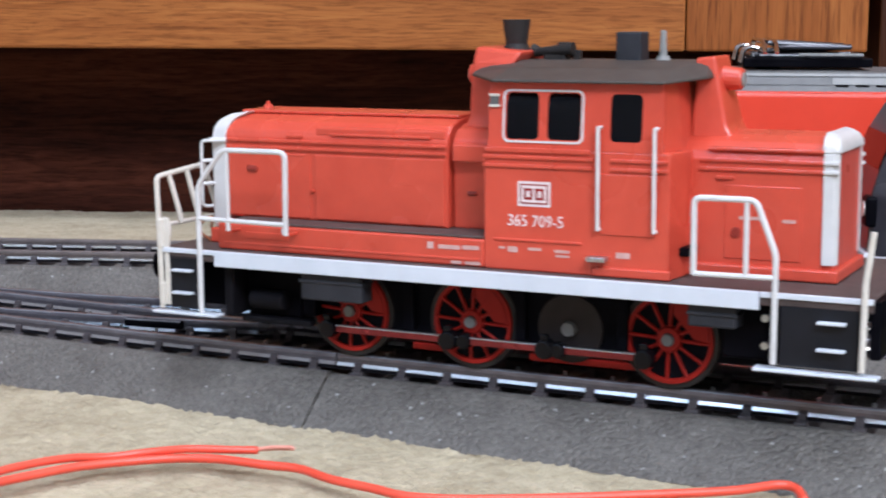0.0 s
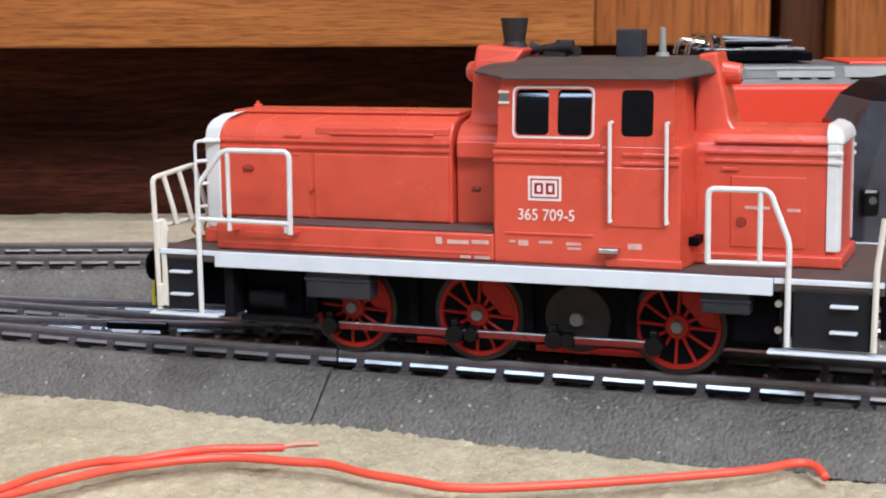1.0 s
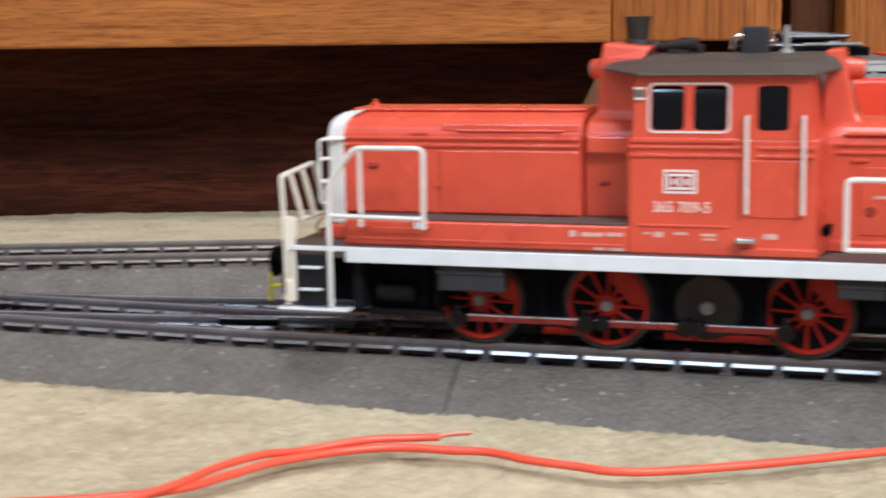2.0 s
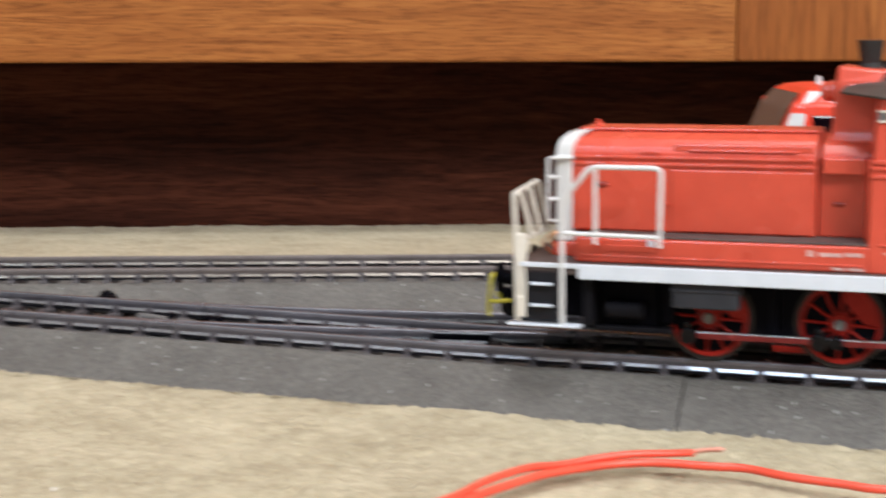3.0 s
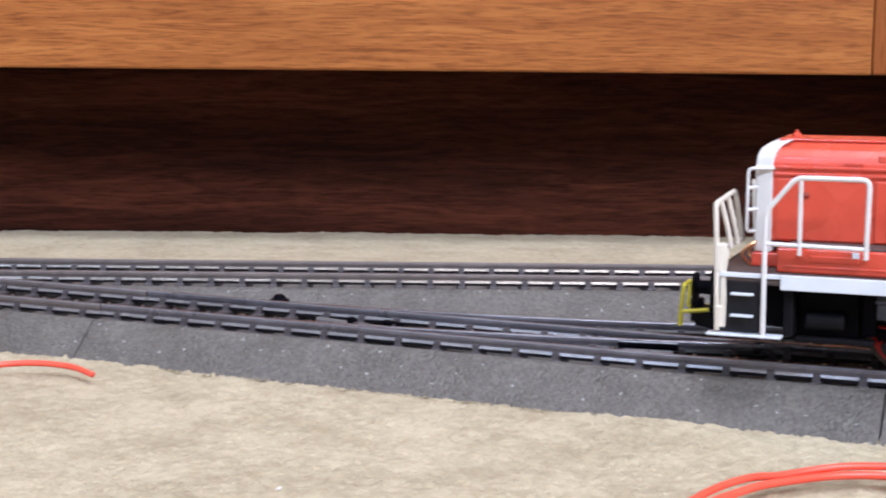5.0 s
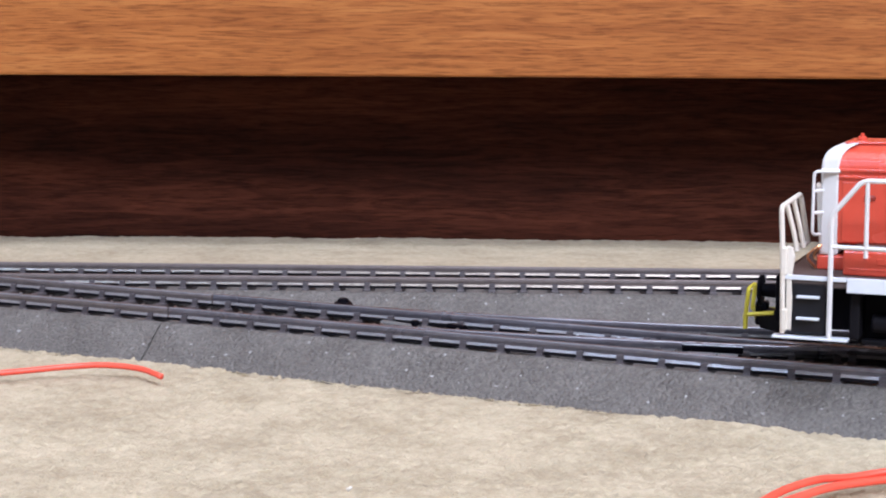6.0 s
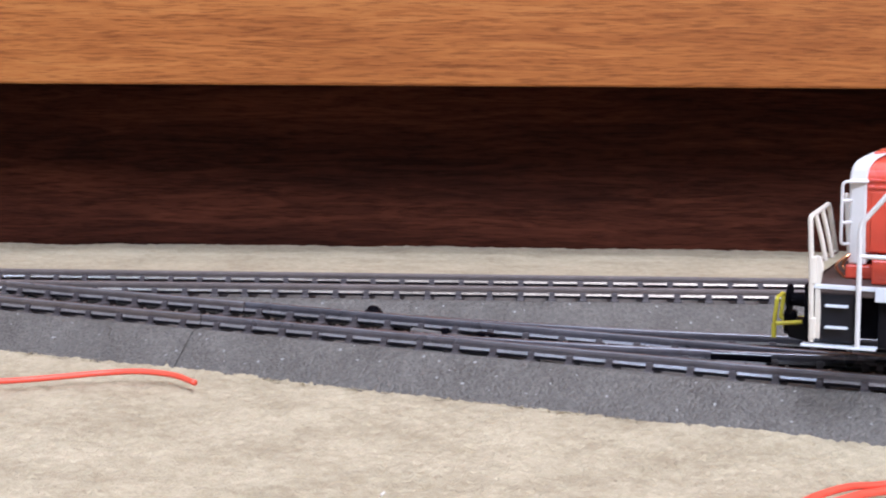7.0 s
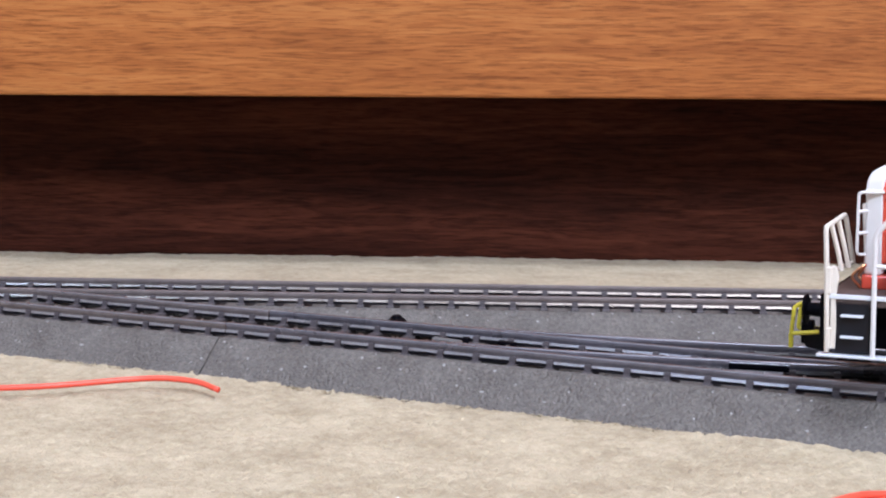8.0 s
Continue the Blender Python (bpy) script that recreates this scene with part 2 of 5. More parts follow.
def box(x0, x1, y0, y1, z0, z1, bev=0.0, seg=2):
    bm = bmesh.new()
    bmesh.ops.create_cube(bm, size=1)
    for v in bm.verts:
        v.co = Vector(((x0 + x1) / 2 + v.co.x * (x1 - x0), (y0 + y1) / 2 + v.co.y * (y1 - y0), (z0 + z1) / 2 + v.co.z * (z1 - z0)))
    if bev:
        bmesh.ops.bevel(bm, geom=bm.edges[:], offset=bev, segments=seg, profile=0.5, affect="EDGES")
    return bm


def prism(poly, y0, y1, bev=0.0, axis="y", seg=2):
    """A polygon (in x,z for axis y; y,z for axis x; x,y for axis z) drawn out along the axis."""
    bm = bmesh.new()
    def at(a, b, c):
        return {"y": (a, c, b), "x": (c, a, b), "z": (a, b, c)}[axis]
    lo = [bm.verts.new(at(a, b, y0)) for a, b in poly]
    hi = [bm.verts.new(at(a, b, y1)) for a, b in poly]
    n = len(poly)
    bm.faces.new(lo)
    bm.faces.new(hi[::-1])
    for i in range(n):
        bm.faces.new((lo[i], lo[(i + 1) % n], hi[(i + 1) % n], hi[i]))
    bmesh.ops.recalc_face_normals(bm, faces=bm.faces)
    if bev:
        bmesh.ops.bevel(bm, geom=bm.edges[:], offset=bev, segments=seg, profile=0.5, affect="EDGES")
    return bm


def cyl(p0, p1, r0, r1=None, n=16, bev=0.0):
    r1 = r0 if r1 is None else r1
    p0, p1 = Vector(p0), Vector(p1)
    d = p1 - p0
    bm = bmesh.new()
    bmesh.ops.create_cone(bm, cap_ends=True, segments=n, radius1=r0, radius2=r1, depth=d.length)
    if bev:
        caps = [e for e in bm.edges if abs(e.verts[0].co.z - e.verts[1].co.z) < 1e-6]
        bmesh.ops.bevel(bm, geom=caps, offset=bev, segments=2, profile=0.5, affect="EDGES")
    m = Matrix.Translation((p0 + p1) / 2) @ d.to_track_quat("Z", "Y").to_matrix().to_4x4()
    bmesh.ops.transform(bm, matrix=m, verts=bm.verts)
    return bm


def rounded(pts, r, n=4):
    """Polyline with its inner corners rounded."""
    pts = [Vector(p) for p in pts]
    out = [pts[0]]
    for a, b, c in zip(pts, pts[1:], pts[2:]):
        u, w = (a - b), (c - b)
        k = min(r, u.length * 0.45, w.length * 0.45)
        s, e = b + u.normalized() * k, b + w.normalized() * k
        for i in range(n + 1):
            t = i / n
            out.append(s * (1 - t) ** 2 + b * 2 * t * (1 - t) + e * t * t)
    return out + [pts[-1]]


def tube(pts, r, n=8, bm=None):
    bm = bm or bmesh.new()
    pts = [Vector(p) for p in pts]
    rings, ref = [], None
    for i, p in enumerate(pts):
        d = ((pts[min(i + 1, len(pts) - 1)] - p).normalized() + (p - pts[max(i - 1, 0)]).normalized()).normalized()
        if ref is None:
            ref = d.orthogonal().normalized()
        u = (ref - d * ref.dot(d)).normalized()
        ref = u
        w = d.cross(u)
        rings.append([bm.verts.new(p + (u * math.cos(2 * math.pi * k / n) + w * math.sin(2 * math.pi * k / n)) * r) for k in range(n)])
    for a, b in zip(rings, rings[1:]):
        for k in range(n):
            bm.faces.new((a[k], a[(k + 1) % n], b[(k + 1) % n], b[k]))
    bm.faces.new(rings[0][::-1])
    bm.faces.new(rings[-1])
    return bm


def spline(pts, steps=8):
    """Catmull-Rom through the points."""
    P = [Vector(p) for p in pts]
    P = [P[0] * 2 - P[1]] + P + [P[-1] * 2 - P[-2]]
    out = []
    for a, b, c, d in zip(P, P[1:], P[2:], P[3:]):
        for i in range(steps):
            t = i / steps
            out.append(0.5 * ((2 * b) + (c - a) * t + (2 * a - 5 * b + 4 * c - d) * t * t + (3 * b - a - 3 * c + d) * t ** 3))
    return out + [P[-2]]


def sweep(profile, path, closed=True):
    """A profile (side, height) carried along a path of (x, y, z, heading)."""
    bm = bmesh.new()
    rings = []
    for x, y, z, h in path:
        nx, ny = -math.sin(h), math.cos(h)
        rings.append([bm.verts.new((x + nx * s, y + ny * s, z + k)) for s, k in profile])
    n = len(profile)
    for a, b in zip(rings, rings[1:]):
        for k in range(n if closed else n - 1):
            bm.faces.new((a[k], a[(k + 1) % n], b[(k + 1) % n], b[k]))
    if closed:
        bm.faces.new(rings[0][::-1])
        bm.faces.new(rings[-1])
    return bm

# ---- the room ----
# The top of the carpet's pile is z = 0, the top of the rails z = 8 mm.
RAIL_Z = 8.0
BOARD_Y, BOARD_Z, PLINTH_Y = 175.0, 45.9, 226.0
SEAM_X, STILE_X = 139.5, 196.0
FAR_Y, SINK = 24.0, 13.9         # beyond FAR_Y the carpet falls by SINK towards the plinth
HEAD = radians(-22.19)
ORIGIN = (74.2, -88.5)          # first axle of the locomotive, on its track's centre line

floor = part("floor", prism([(-2000, -40), (1000, -40), (1000, -1.95 - SINK), (PLINTH_Y, -1.95 - SINK), (FAR_Y, -1.95), (-2000, -1.95)], -2000, 2000, axis="x"), M_CARPET)
tagged(floor, "short-pile beige carpet laid wall to wall", "floor", kind="structure")
for nm, b in (("wall_north", (-2000, 2000, 1000, 1100, -40, 2400)), ("wall_south", (-2000, 2000, -2100, -2000, -40, 2400)),
              ("wall_west", (-2100, -2000, -2000, 1000, -40, 2400)), ("wall_east", (2000, 2100, -2000, 1000, -40, 2400))):
    tagged(part(nm, box(*b), M_PLASTER), "plain cream plastered room wall", "wall", kind="structure")
tagged(part("ceiling", box(-2100, 2100, -2100, 1100, 2400, 2450), M_PLASTER), "plain white plastered ceiling", "ceiling", kind="structure")


def soft_noise(rng, nx, ny, cell):
    """Smooth random field of nx by ny samples with lumps of about cell samples."""
    gx, gy = int(nx / cell) + 3, int(ny / cell) + 3
    g = rng.standard_normal((gx, gy))
    x, y = np.arange(nx) / cell, np.arange(ny) / cell
    ix, iy = x.astype(int), y.astype(int)
    fx, fy = (x - ix)[:, None], (y - iy)[None, :]
    fx, fy = fx * fx * (3 - 2 * fx), fy * fy * (3 - 2 * fy)
    a, b = g[np.ix_(ix, iy)], g[np.ix_(ix + 1, iy)]
    c, d = g[np.ix_(ix, iy + 1)], g[np.ix_(ix + 1, iy + 1)]
    return (a * (1 - fx) + b * fx) * (1 - fy) + (c * (1 - fx) + d * fx) * fy


def woolly(x0, x1, y0, y1, step, seed):
    """A lumpy sheet of pile as arrays of points and quads."""
    rng = np.random.default_rng(seed)
    nx, ny = int((x1 - x0) / step), int((y1 - y0) / step)
    z = 0.15 * soft_noise(rng, nx, ny, 1.3) + 0.10 * soft_noise(rng, nx, ny, 2.4) + 0.10 * soft_noise(rng, nx, ny, 9) + 0.2 * soft_noise(rng, nx, ny, 28) - 1.0
    X, Y = np.meshgrid(x0 + np.arange(nx) * step, y0 + np.arange(ny) * step, indexing="ij")
    X = X + rng.uniform(-0.3, 0.3, X.shape) * step
    Y = Y + rng.uniform(-0.3, 0.3, Y.shape) * step
    v = np.stack([X, Y, z], 2).reshape(-1, 3)
    i = (np.arange(nx - 1)[:, None] * ny + np.arange(ny - 1)[None, :]).reshape(-1)
    return v, np.stack([i, i + ny, i + ny + 1, i + 1], 1)


def fibres(base, rng, width, rise, lean):
    """Short leaning three-sided fibres on the given feet, as raw arrays."""
    n = len(base)
    a0, r = rng.uniform(0, 6.28, n), rng.uniform(0.6, 1.2, n) * width
    v = np.empty((n, 4, 3))
    for i in range(3):
        a = a0 + i * 2.0944
        v[:, i, 0], v[:, i, 1], v[:, i, 2] = base[:, 0] + r * np.cos(a), base[:, 1] + r * np.sin(a), base[:, 2]
    v[:, 3, :2] = base[:, :2] + rng.normal(0, lean, (n, 2))
    v[:, 3, 2] = base[:, 2] + rng.uniform(0.4, 1.0, n) * rise
    idx = np.arange(n)[:, None] * 4
    return v.reshape(-1, 3), np.concatenate([idx + [0, 1, 3], idx + [1, 2, 3], idx + [2, 0, 3]])


def fringe(n, seed):
    """Fibres that stand over the foot of the near ballast."""
    rng = np.random.default_rng(seed)
    u, s = rng.uniform(-190, 185, n), -18.4 + rng.normal(0, 0.9, n)
    c, k = math.cos(HEAD), math.sin(HEAD)
    base = np.stack([ORIGIN[0] + c * u - k * s, ORIGIN[1] + k * u + c * s, np.full(n, -1.25)], 1)
    return fibres(base, rng, 0.30, 0.55, 0.9)


M_PILE, _nt, _b = nodes_of("carpet_pile")
_sum = None
for _scale, _share in ((420, 0.36), (1500, 0.26), (60, 0.38)):
    _n, _m = noise_node(_nt, _scale, 3), _nt.nodes.new("ShaderNodeMath")
    _m.operation, _m.inputs[1].default_value, _m.inputs[2].default_value = "MULTIPLY_ADD", _share, 0.0
    _nt.links.new(_n.outputs["Fac"], _m.inputs[0])
    if _sum:
        _nt.links.new(_sum, _m.inputs[2])
    _sum = _m.outputs[0]
_r = ramp_node(_nt, [(0.38, (0.335, 0.277, 0.176)), (0.5, (0.435, 0.371, 0.246)), (0.62, (0.53, 0.460, 0.315))])
_nt.links.new(_sum, _r.inputs["Fac"])
_nt.links.new(_r.outputs["Color"], _b.inputs["Base Color"])
_b.inputs["Roughness"].default_value = 0.95
_b.inputs["Specular IOR Level"].default_value = 0.08
_b.inputs["Sheen Weight"].default_value = 0.08
_n3 = noise_node(_nt, 2200, 2, 0.6)
bump_to(_nt, _b, _n3.outputs["Fac"], 0.75, 0.0007)
pv, pf = [], []
off = 0
v, f = fringe(5000, 1)
pv.append(v)
pf += f.tolist()
off = len(v)
for spec in ((-180, 220, -216, 8, 0.5, 3), (-260, 300, FAR_Y, PLINTH_Y, 1.0, 4)):
    v, f = woolly(*spec)
    v[:, 2] -= SINK * np.clip((v[:, 1] - FAR_Y) / (PLINTH_Y - FAR_Y), 0, 1)
    pv.append(v)
    pf += (f + off).tolist()
    off += len(v)
me = bpy.data.meshes.new("carpet_pile")
me.from_pydata((np.concatenate(pv) * MM).tolist(), [], pf)
me.polygons.foreach_set("use_smooth", [len(q) == 4 for q in pf])
me.materials.append(M_PILE)
tagged(new("carpet_pile", me), "beige carpet pile of short woolly tufts", "carpet", kind="stuff")

# ---- the cabinet over the track: a drawer rail, a stile, a recessed plinth ----
cabinet = tagged(thing("cabinet"), "oak-veneered cabinet with a recessed dark plinth standing on carpet", "cabinet")
part("bottom_rail", box(-1100, SEAM_X - 0.3, BOARD_Y, BOARD_Y + 20, BOARD_Z, 190, 0.8), M_OAK_H, cabinet, "oak board with grain running lengthwise")
part("stile", box(SEAM_X, STILE_X, BOARD_Y + 0.4, BOARD_Y + 20, BOARD_Z, 190, 0.8), M_OAK_STILE, cabinet, "oak upright with vertical grain")
part("plinth", box(-1100, STILE_X - 3, PLINTH_Y, PLINTH_Y + 18, -1.7 - SINK, BOARD_Z + 10), M_PLINTH, cabinet, "dark brown plinth board")
part("carcass", box(-1100, STILE_X - 1, BOARD_Y + 20.5, 600, BOARD_Z + 4, 760), M_OAK_H, cabinet)
part("front", box(-1100, STILE_X, BOARD_Y + 1, BOARD_Y + 20, 192, 760, 1.0), M_OAK_V, cabinet)
side = tagged(thing("cabinet"), "neighbouring oak cabinet with vertical grain and dark gap beside it", "cabinet")
part("side_panel", box(STILE_X + 5.0, STILE_X + 20, BOARD_Y + 8, 600, -1.7 - SINK, 760, 0.6), M_OAK_SHADED, side, "recessed side panel, its shade put into the colour")
part("stile", box(STILE_X + 20.3, STILE_X + 90, BOARD_Y - 2, BOARD_Y + 20, -1.7 - SINK, 760, 0.8), M_OAK_DARKER, side)
part("carcass", box(STILE_X + 21, 1100, BOARD_Y + 20.5, 600, -1.7 - SINK, 758), M_OAK_H, side)
part("front", box(STILE_X + 90.5, 1100, BOARD_Y - 1, BOARD_Y + 20, -1.7 - SINK, 758, 0.8), M_OAK_V, side)

# ---- tracks: moulded ballast bed, sleepers, two rails, centre contacts ----


def on_c(u, side=0.0):
    """A place u mm along the locomotive's track, side mm to its left."""
    return (ORIGIN[0] + math.cos(HEAD) * u - math.sin(HEAD) * side, ORIGIN[1] + math.sin(HEAD) * u + math.cos(HEAD) * side)


def straight(p, h, length, step=7.6):
    n = max(1, round(length / step))
    return [(p[0] + math.cos(h) * length * i / n, p[1] + math.sin(h) * length * i / n, 0.0, h) for i in range(n + 1)]


def arc(p, h, radius, turn, step=7.6):
    n = max(1, round(abs(radius * turn) / step))
    out, (x, y) = [], p
    s = 1 if turn > 0 else -1
    cx, cy = x - math.sin(h) * radius * s, y + math.cos(h) * radius * s
    for i in range(n + 1):
        a = h + turn * i / n
        out.append((cx + math.sin(a) * radius * s, cy - math.cos(a) * radius * s, 0.0, a))
    return out


def side_of(path, s, z=0.0):
    return [(x - math.sin(h) * s, y + math.cos(h) * s, k + z, h) for x, y, k, h in path]


BED = [(-20, -2.0), (-11.8, 4.75), (-11.0, 5.1), (-10.05, 5.1), (-9.85, 3.4), (9.85, 3.4), (10.05, 5.1), (11.0, 5.1), (11.8, 4.75), (20, -2.0)]
# the turnout's ballast comes up to the sleepers
BED_FULL = [(-20, -2.0), (-11.9, 5.0), (-11.2, 5.38), (-10.1, 5.38), (-9.9, 4.3), (9.9, 4.3), (10.1, 5.38), (11.2, 5.38), (11.9, 5.0), (20, -2.0)]
# rail: bright web, dark head, foot blackened for the shadow slot; heights over the rail's foot
RAIL_WEB = [(-0.80, 0.64), (-0.79, 0.68), (-0.55, 1.12), (0.55, 1.12), (0.79, 0.68), (0.80, 0.64)]
RAIL_FOOT = [(-0.88, 0.1), (-0.88, 0.3), (-0.5, 0.46), (0.5, 0.46), (0.88, 0.3), (0.88, 0.1)]
RAIL_HEAD = [(-0.50, 1.14), (-0.56, 1.5), (-0.66, 1.85), (-0.60, 2.32), (-0.42, 2.5), (0.42, 2.5), (0.60, 2.32), (0.66, 1.85), (0.56, 1.5), (0.50, 1.14)]
# strip on the near edge only, brightened to give the head its highlight line
RAIL_EDGE = [(-0.60, 2.28), (-0.59, 2.36), (-0.50, 2.47), (-0.42, 2.52), (-0.44, 2.40)]
SLEEPER = part("sleeper", box(-1.0, 1.0, -10.35, 10.35, 3.3, 5.5, 0.2, 1), M_SLEEPER)
_ch = bmesh.new()
for yy in (-8.25, 8.25):
    for sgn in (-1, 1):
        add(_ch, prism([(yy + sgn * 0.35, 5.4), (yy + sgn * 1.6, 5.4), (yy + sgn * 1.25, 5.85), (yy + sgn * 1.0, 6.6), (yy + sgn * 0.5, 6.95)], -0.62, 0.62, axis="x"))
CHAIR = part("rail_chair", _ch, M_CHAIR)
_st = cyl((0, 0, 5.5), (0, 0, 6.6), 0.42, 0.3, 8)
STUD = part("contact_stud", _st, M_STEEL)


def track(name, path, label, rails=(-8.25, 8.25), bed=BED, sleepers=True, skip=(), web=M_RAIL, head=M_RAILHEAD, edge=True):
    t = tagged(thing(name), label, "track", group="model track pieces")
    part("ballast_bed", sweep(bed, path), M_BALLAST, t, "grey granular ballast moulding")
    for s in rails:
        r = part("rail", sweep(RAIL_WEB, side_of(path, s, 5.5)), web, t, "steel rail")
        part("rail_head", sweep(RAIL_HEAD, side_of(path, s, 5.5)), head, r, "dark rail head")
        if edge:
            part("rail_edge", sweep(RAIL_EDGE, side_of(path, s, 5.5)), M_EDGE, r, "bright strip for the edge's highlight")
        part("rail_foot", sweep(RAIL_FOOT, side_of(path, s, 5.5)), M_DARK, r, "rail foot blackened as the shadow below the rail")
    if sleepers:
        for i, (x, y, z, h) in enumerate(path[:-1]):
            x2, y2, _, h2 = path[i + 1]
            m = pose((x + x2) / 2 * MM, (y + y2) / 2 * MM, z * MM, 0, 0, math.degrees((h + h2) / 2))
            if i not in skip:
                again(SLEEPER, t, m)
                again(CHAIR, t, m)
                again(STUD, t, m)
    return t


HEAD_A = radians(-0.83)          # the far line, nearly along the cabinet


def on_a(u):
    """A place u mm along the far line's centre."""
    return (33.0 + math.cos(HEAD_A) * u, 7.15 + math.sin(HEAD_A) * u)


def lowered(path, dz):
    return [(x, y, z + dz, h) for x, y, z, h in path]


def rising(path, u0, start, slope):
    """The same path, climbing by slope once it is start mm along the near line; the path begins u0 mm along."""
    out = []
    for x, y, z, h in path:
        u = u0 + math.hypot(x - path[0][0], y - path[0][1])
        out.append((x, y, z + max(0.0, (u - start) * slope), h))
    return out


RAMP_AT, RAMP = -40.0, 0.0125
SEAM_NEAR, SEAM_FAR = -3.5, -152.0      # joints of the shunter's track, along it
track("track_straight", straight(on_a(-363), HEAD_A, 300.26, 6.9), "straight model track with dark sleepers on grey ballast", web=M_RAIL, head=M_HEAD_DULL, edge=False)
track("track_straight", straight(on_a(-62.7), HEAD_A, 360, 6.9), "straight model track under a red locomotive", web=M_RAIL, head=M_HEAD_DULL, edge=False)
turnout = track("track_turnout", rising(straight(on_c(SEAM_FAR), HEAD, SEAM_NEAR - SEAM_FAR), SEAM_FAR, RAMP_AT, RAMP), "model turnout with steel rails on grey ballast", bed=BED_FULL, web=M_RAIL_DULL, head=M_HEAD_BLUE)
for u, s in ((-63.9, 2.9), (-56.1, 4.4), (-50.5, 5.6), (-66.5, 16.6), (-104.0, 3.2)):
    bx, by = on_c(u, s)
    part("bolt", cyl((bx, by, 5.0), (bx, by, 7.2), 0.95, 0.75, 10, 0.15), M_BLACK, turnout, "black bolt head")


def laid(name, profile, u0, s0, u1, s1, material, label, parent):
    """A short bar of the turnout between two places along and beside its centre line."""
    (xa, ya), (xb, yb) = on_c(u0, s0), on_c(u1, s1)
    h = math.atan2(yb - ya, xb - xa)
    return part(name, sweep(profile, [(xa, ya, 5.5, h), ((xa + xb) / 2, (ya + yb) / 2, 5.5, h), (xb, yb, 5.5, h)]), material, parent, label)


CASTING = [(-0.8, 0.0), (-0.7, 0.55), (-0.35, 0.85), (0.35, 0.85), (0.7, 0.55), (0.8, 0.0)]
guard = laid("check_rail", RAIL_HEAD, -50.5, -0.2, -40.0, 1.6, M_BLACK, "short black check rail", turnout)
laid("rail_edge", RAIL_EDGE, -50.4, -0.2, -40.1, 1.6, M_EDGE, "bright strip for the edge's highlight", guard)
laid("rail_foot", RAIL_WEB, -49.5, -0.2, -41.0, 1.4, M_RAIL_DULL, "bright rail foot", guard)
for u0, s0, u1, s1 in ((-111.8, 4.8, -104.3, 3.0), (-102.0, 2.8, -98.0, 1.6)):
    laid("frog_casting", CASTING, u0, s0, u1, s1, M_GREY, "grey frog casting", turnout)
laid("frog_block", [(-0.9, 0.0), (-0.8, 1.0), (-0.5, 1.35), (0.5, 1.35), (0.8, 1.0), (0.9, 0.0)], -97.6, 5.0, -94.0, 3.7, M_BLACK, "black plastic frog block", turnout)
track("track_straight", rising(straight(on_c(SEAM_NEAR + 0.35), HEAD, 190), SEAM_NEAR, RAMP_AT, RAMP), "straight model track carrying a red shunter", web=M_RAIL_BRIGHT)
track("track_straight", lowered(straight(on_c(SEAM_FAR - 0.35 - 62), HEAD, 62), -0.07), "short piece of model track joining the far line", bed=BED_FULL, web=M_RAIL_DULL, head=M_HEAD_DULL)
CURVE = arc(on_c(-145), HEAD, 437.5, -HEAD)
track("track_curve", lowered(CURVE, -0.15), "curved turnout leg of model track", bed=BED_FULL, web=M_RAIL_MID, head=M_HEAD_BLUE)
track("track_straight", lowered(straight(CURVE[-1][:2], 0.0, 220), -0.15), "straight model track under a dark locomotive")
for o in (SLEEPER, CHAIR, STUD):
    bpy.data.objects.remove(o)

# ---- the red diesel shunter; local millimetres: x back from its first axle, y to its far side, z over the rails ----
LOCO = pose(ORIGIN[0] * MM, ORIGIN[1] * MM, (RAIL_Z - RAMP_AT * RAMP) * MM, 0, -math.degrees(math.atan(RAMP)), math.degrees(HEAD))
loco = tagged(thing("diesel_shunter", LOCO), "red model diesel shunter with white handrails on the track", "locomotive")


def loft(sections, material, name, parent, label="", bev=0.0):
    """Closed outlines (x, y, z), one above the other, skinned and capped."""
    bm = bmesh.new()
    rings = [[bm.verts.new(p) for p in s] for s in sections]
    n = len(rings[0])
    for a, b in zip(rings, rings[1:]):
        for k in range(n):
            bm.faces.new((a[k], a[(k + 1) % n], b[(k + 1) % n], b[k]))
    bm.faces.new(rings[0][::-1])
    bm.faces.new(rings[-1])
    bmesh.ops.recalc_face_normals(bm, faces=bm.faces)
    if bev:
        bmesh.ops.bevel(bm, geom=bm.edges[:], offset=bev, segments=2, profile=0.5, affect="EDGES")
    return part(name, bm, material, parent, label)


def hood_outline(w, z0, z1, r):
    """Cross-section of a hood: upright sides, sloping shoulders, flat top."""
    return [(-w, z0), (-w, z1 - 3.4), (-w + 0.4, z1 - 2.2), (-w + 1.6, z1 - 0.9), (-w + 4.0, z1 - 0.15), (0, z1 + r),
            (w - 4.0, z1 - 0.15), (w - 1.6, z1 - 0.9), (w - 0.4, z1 - 2.2), (w, z1 - 3.4), (w, z0)]


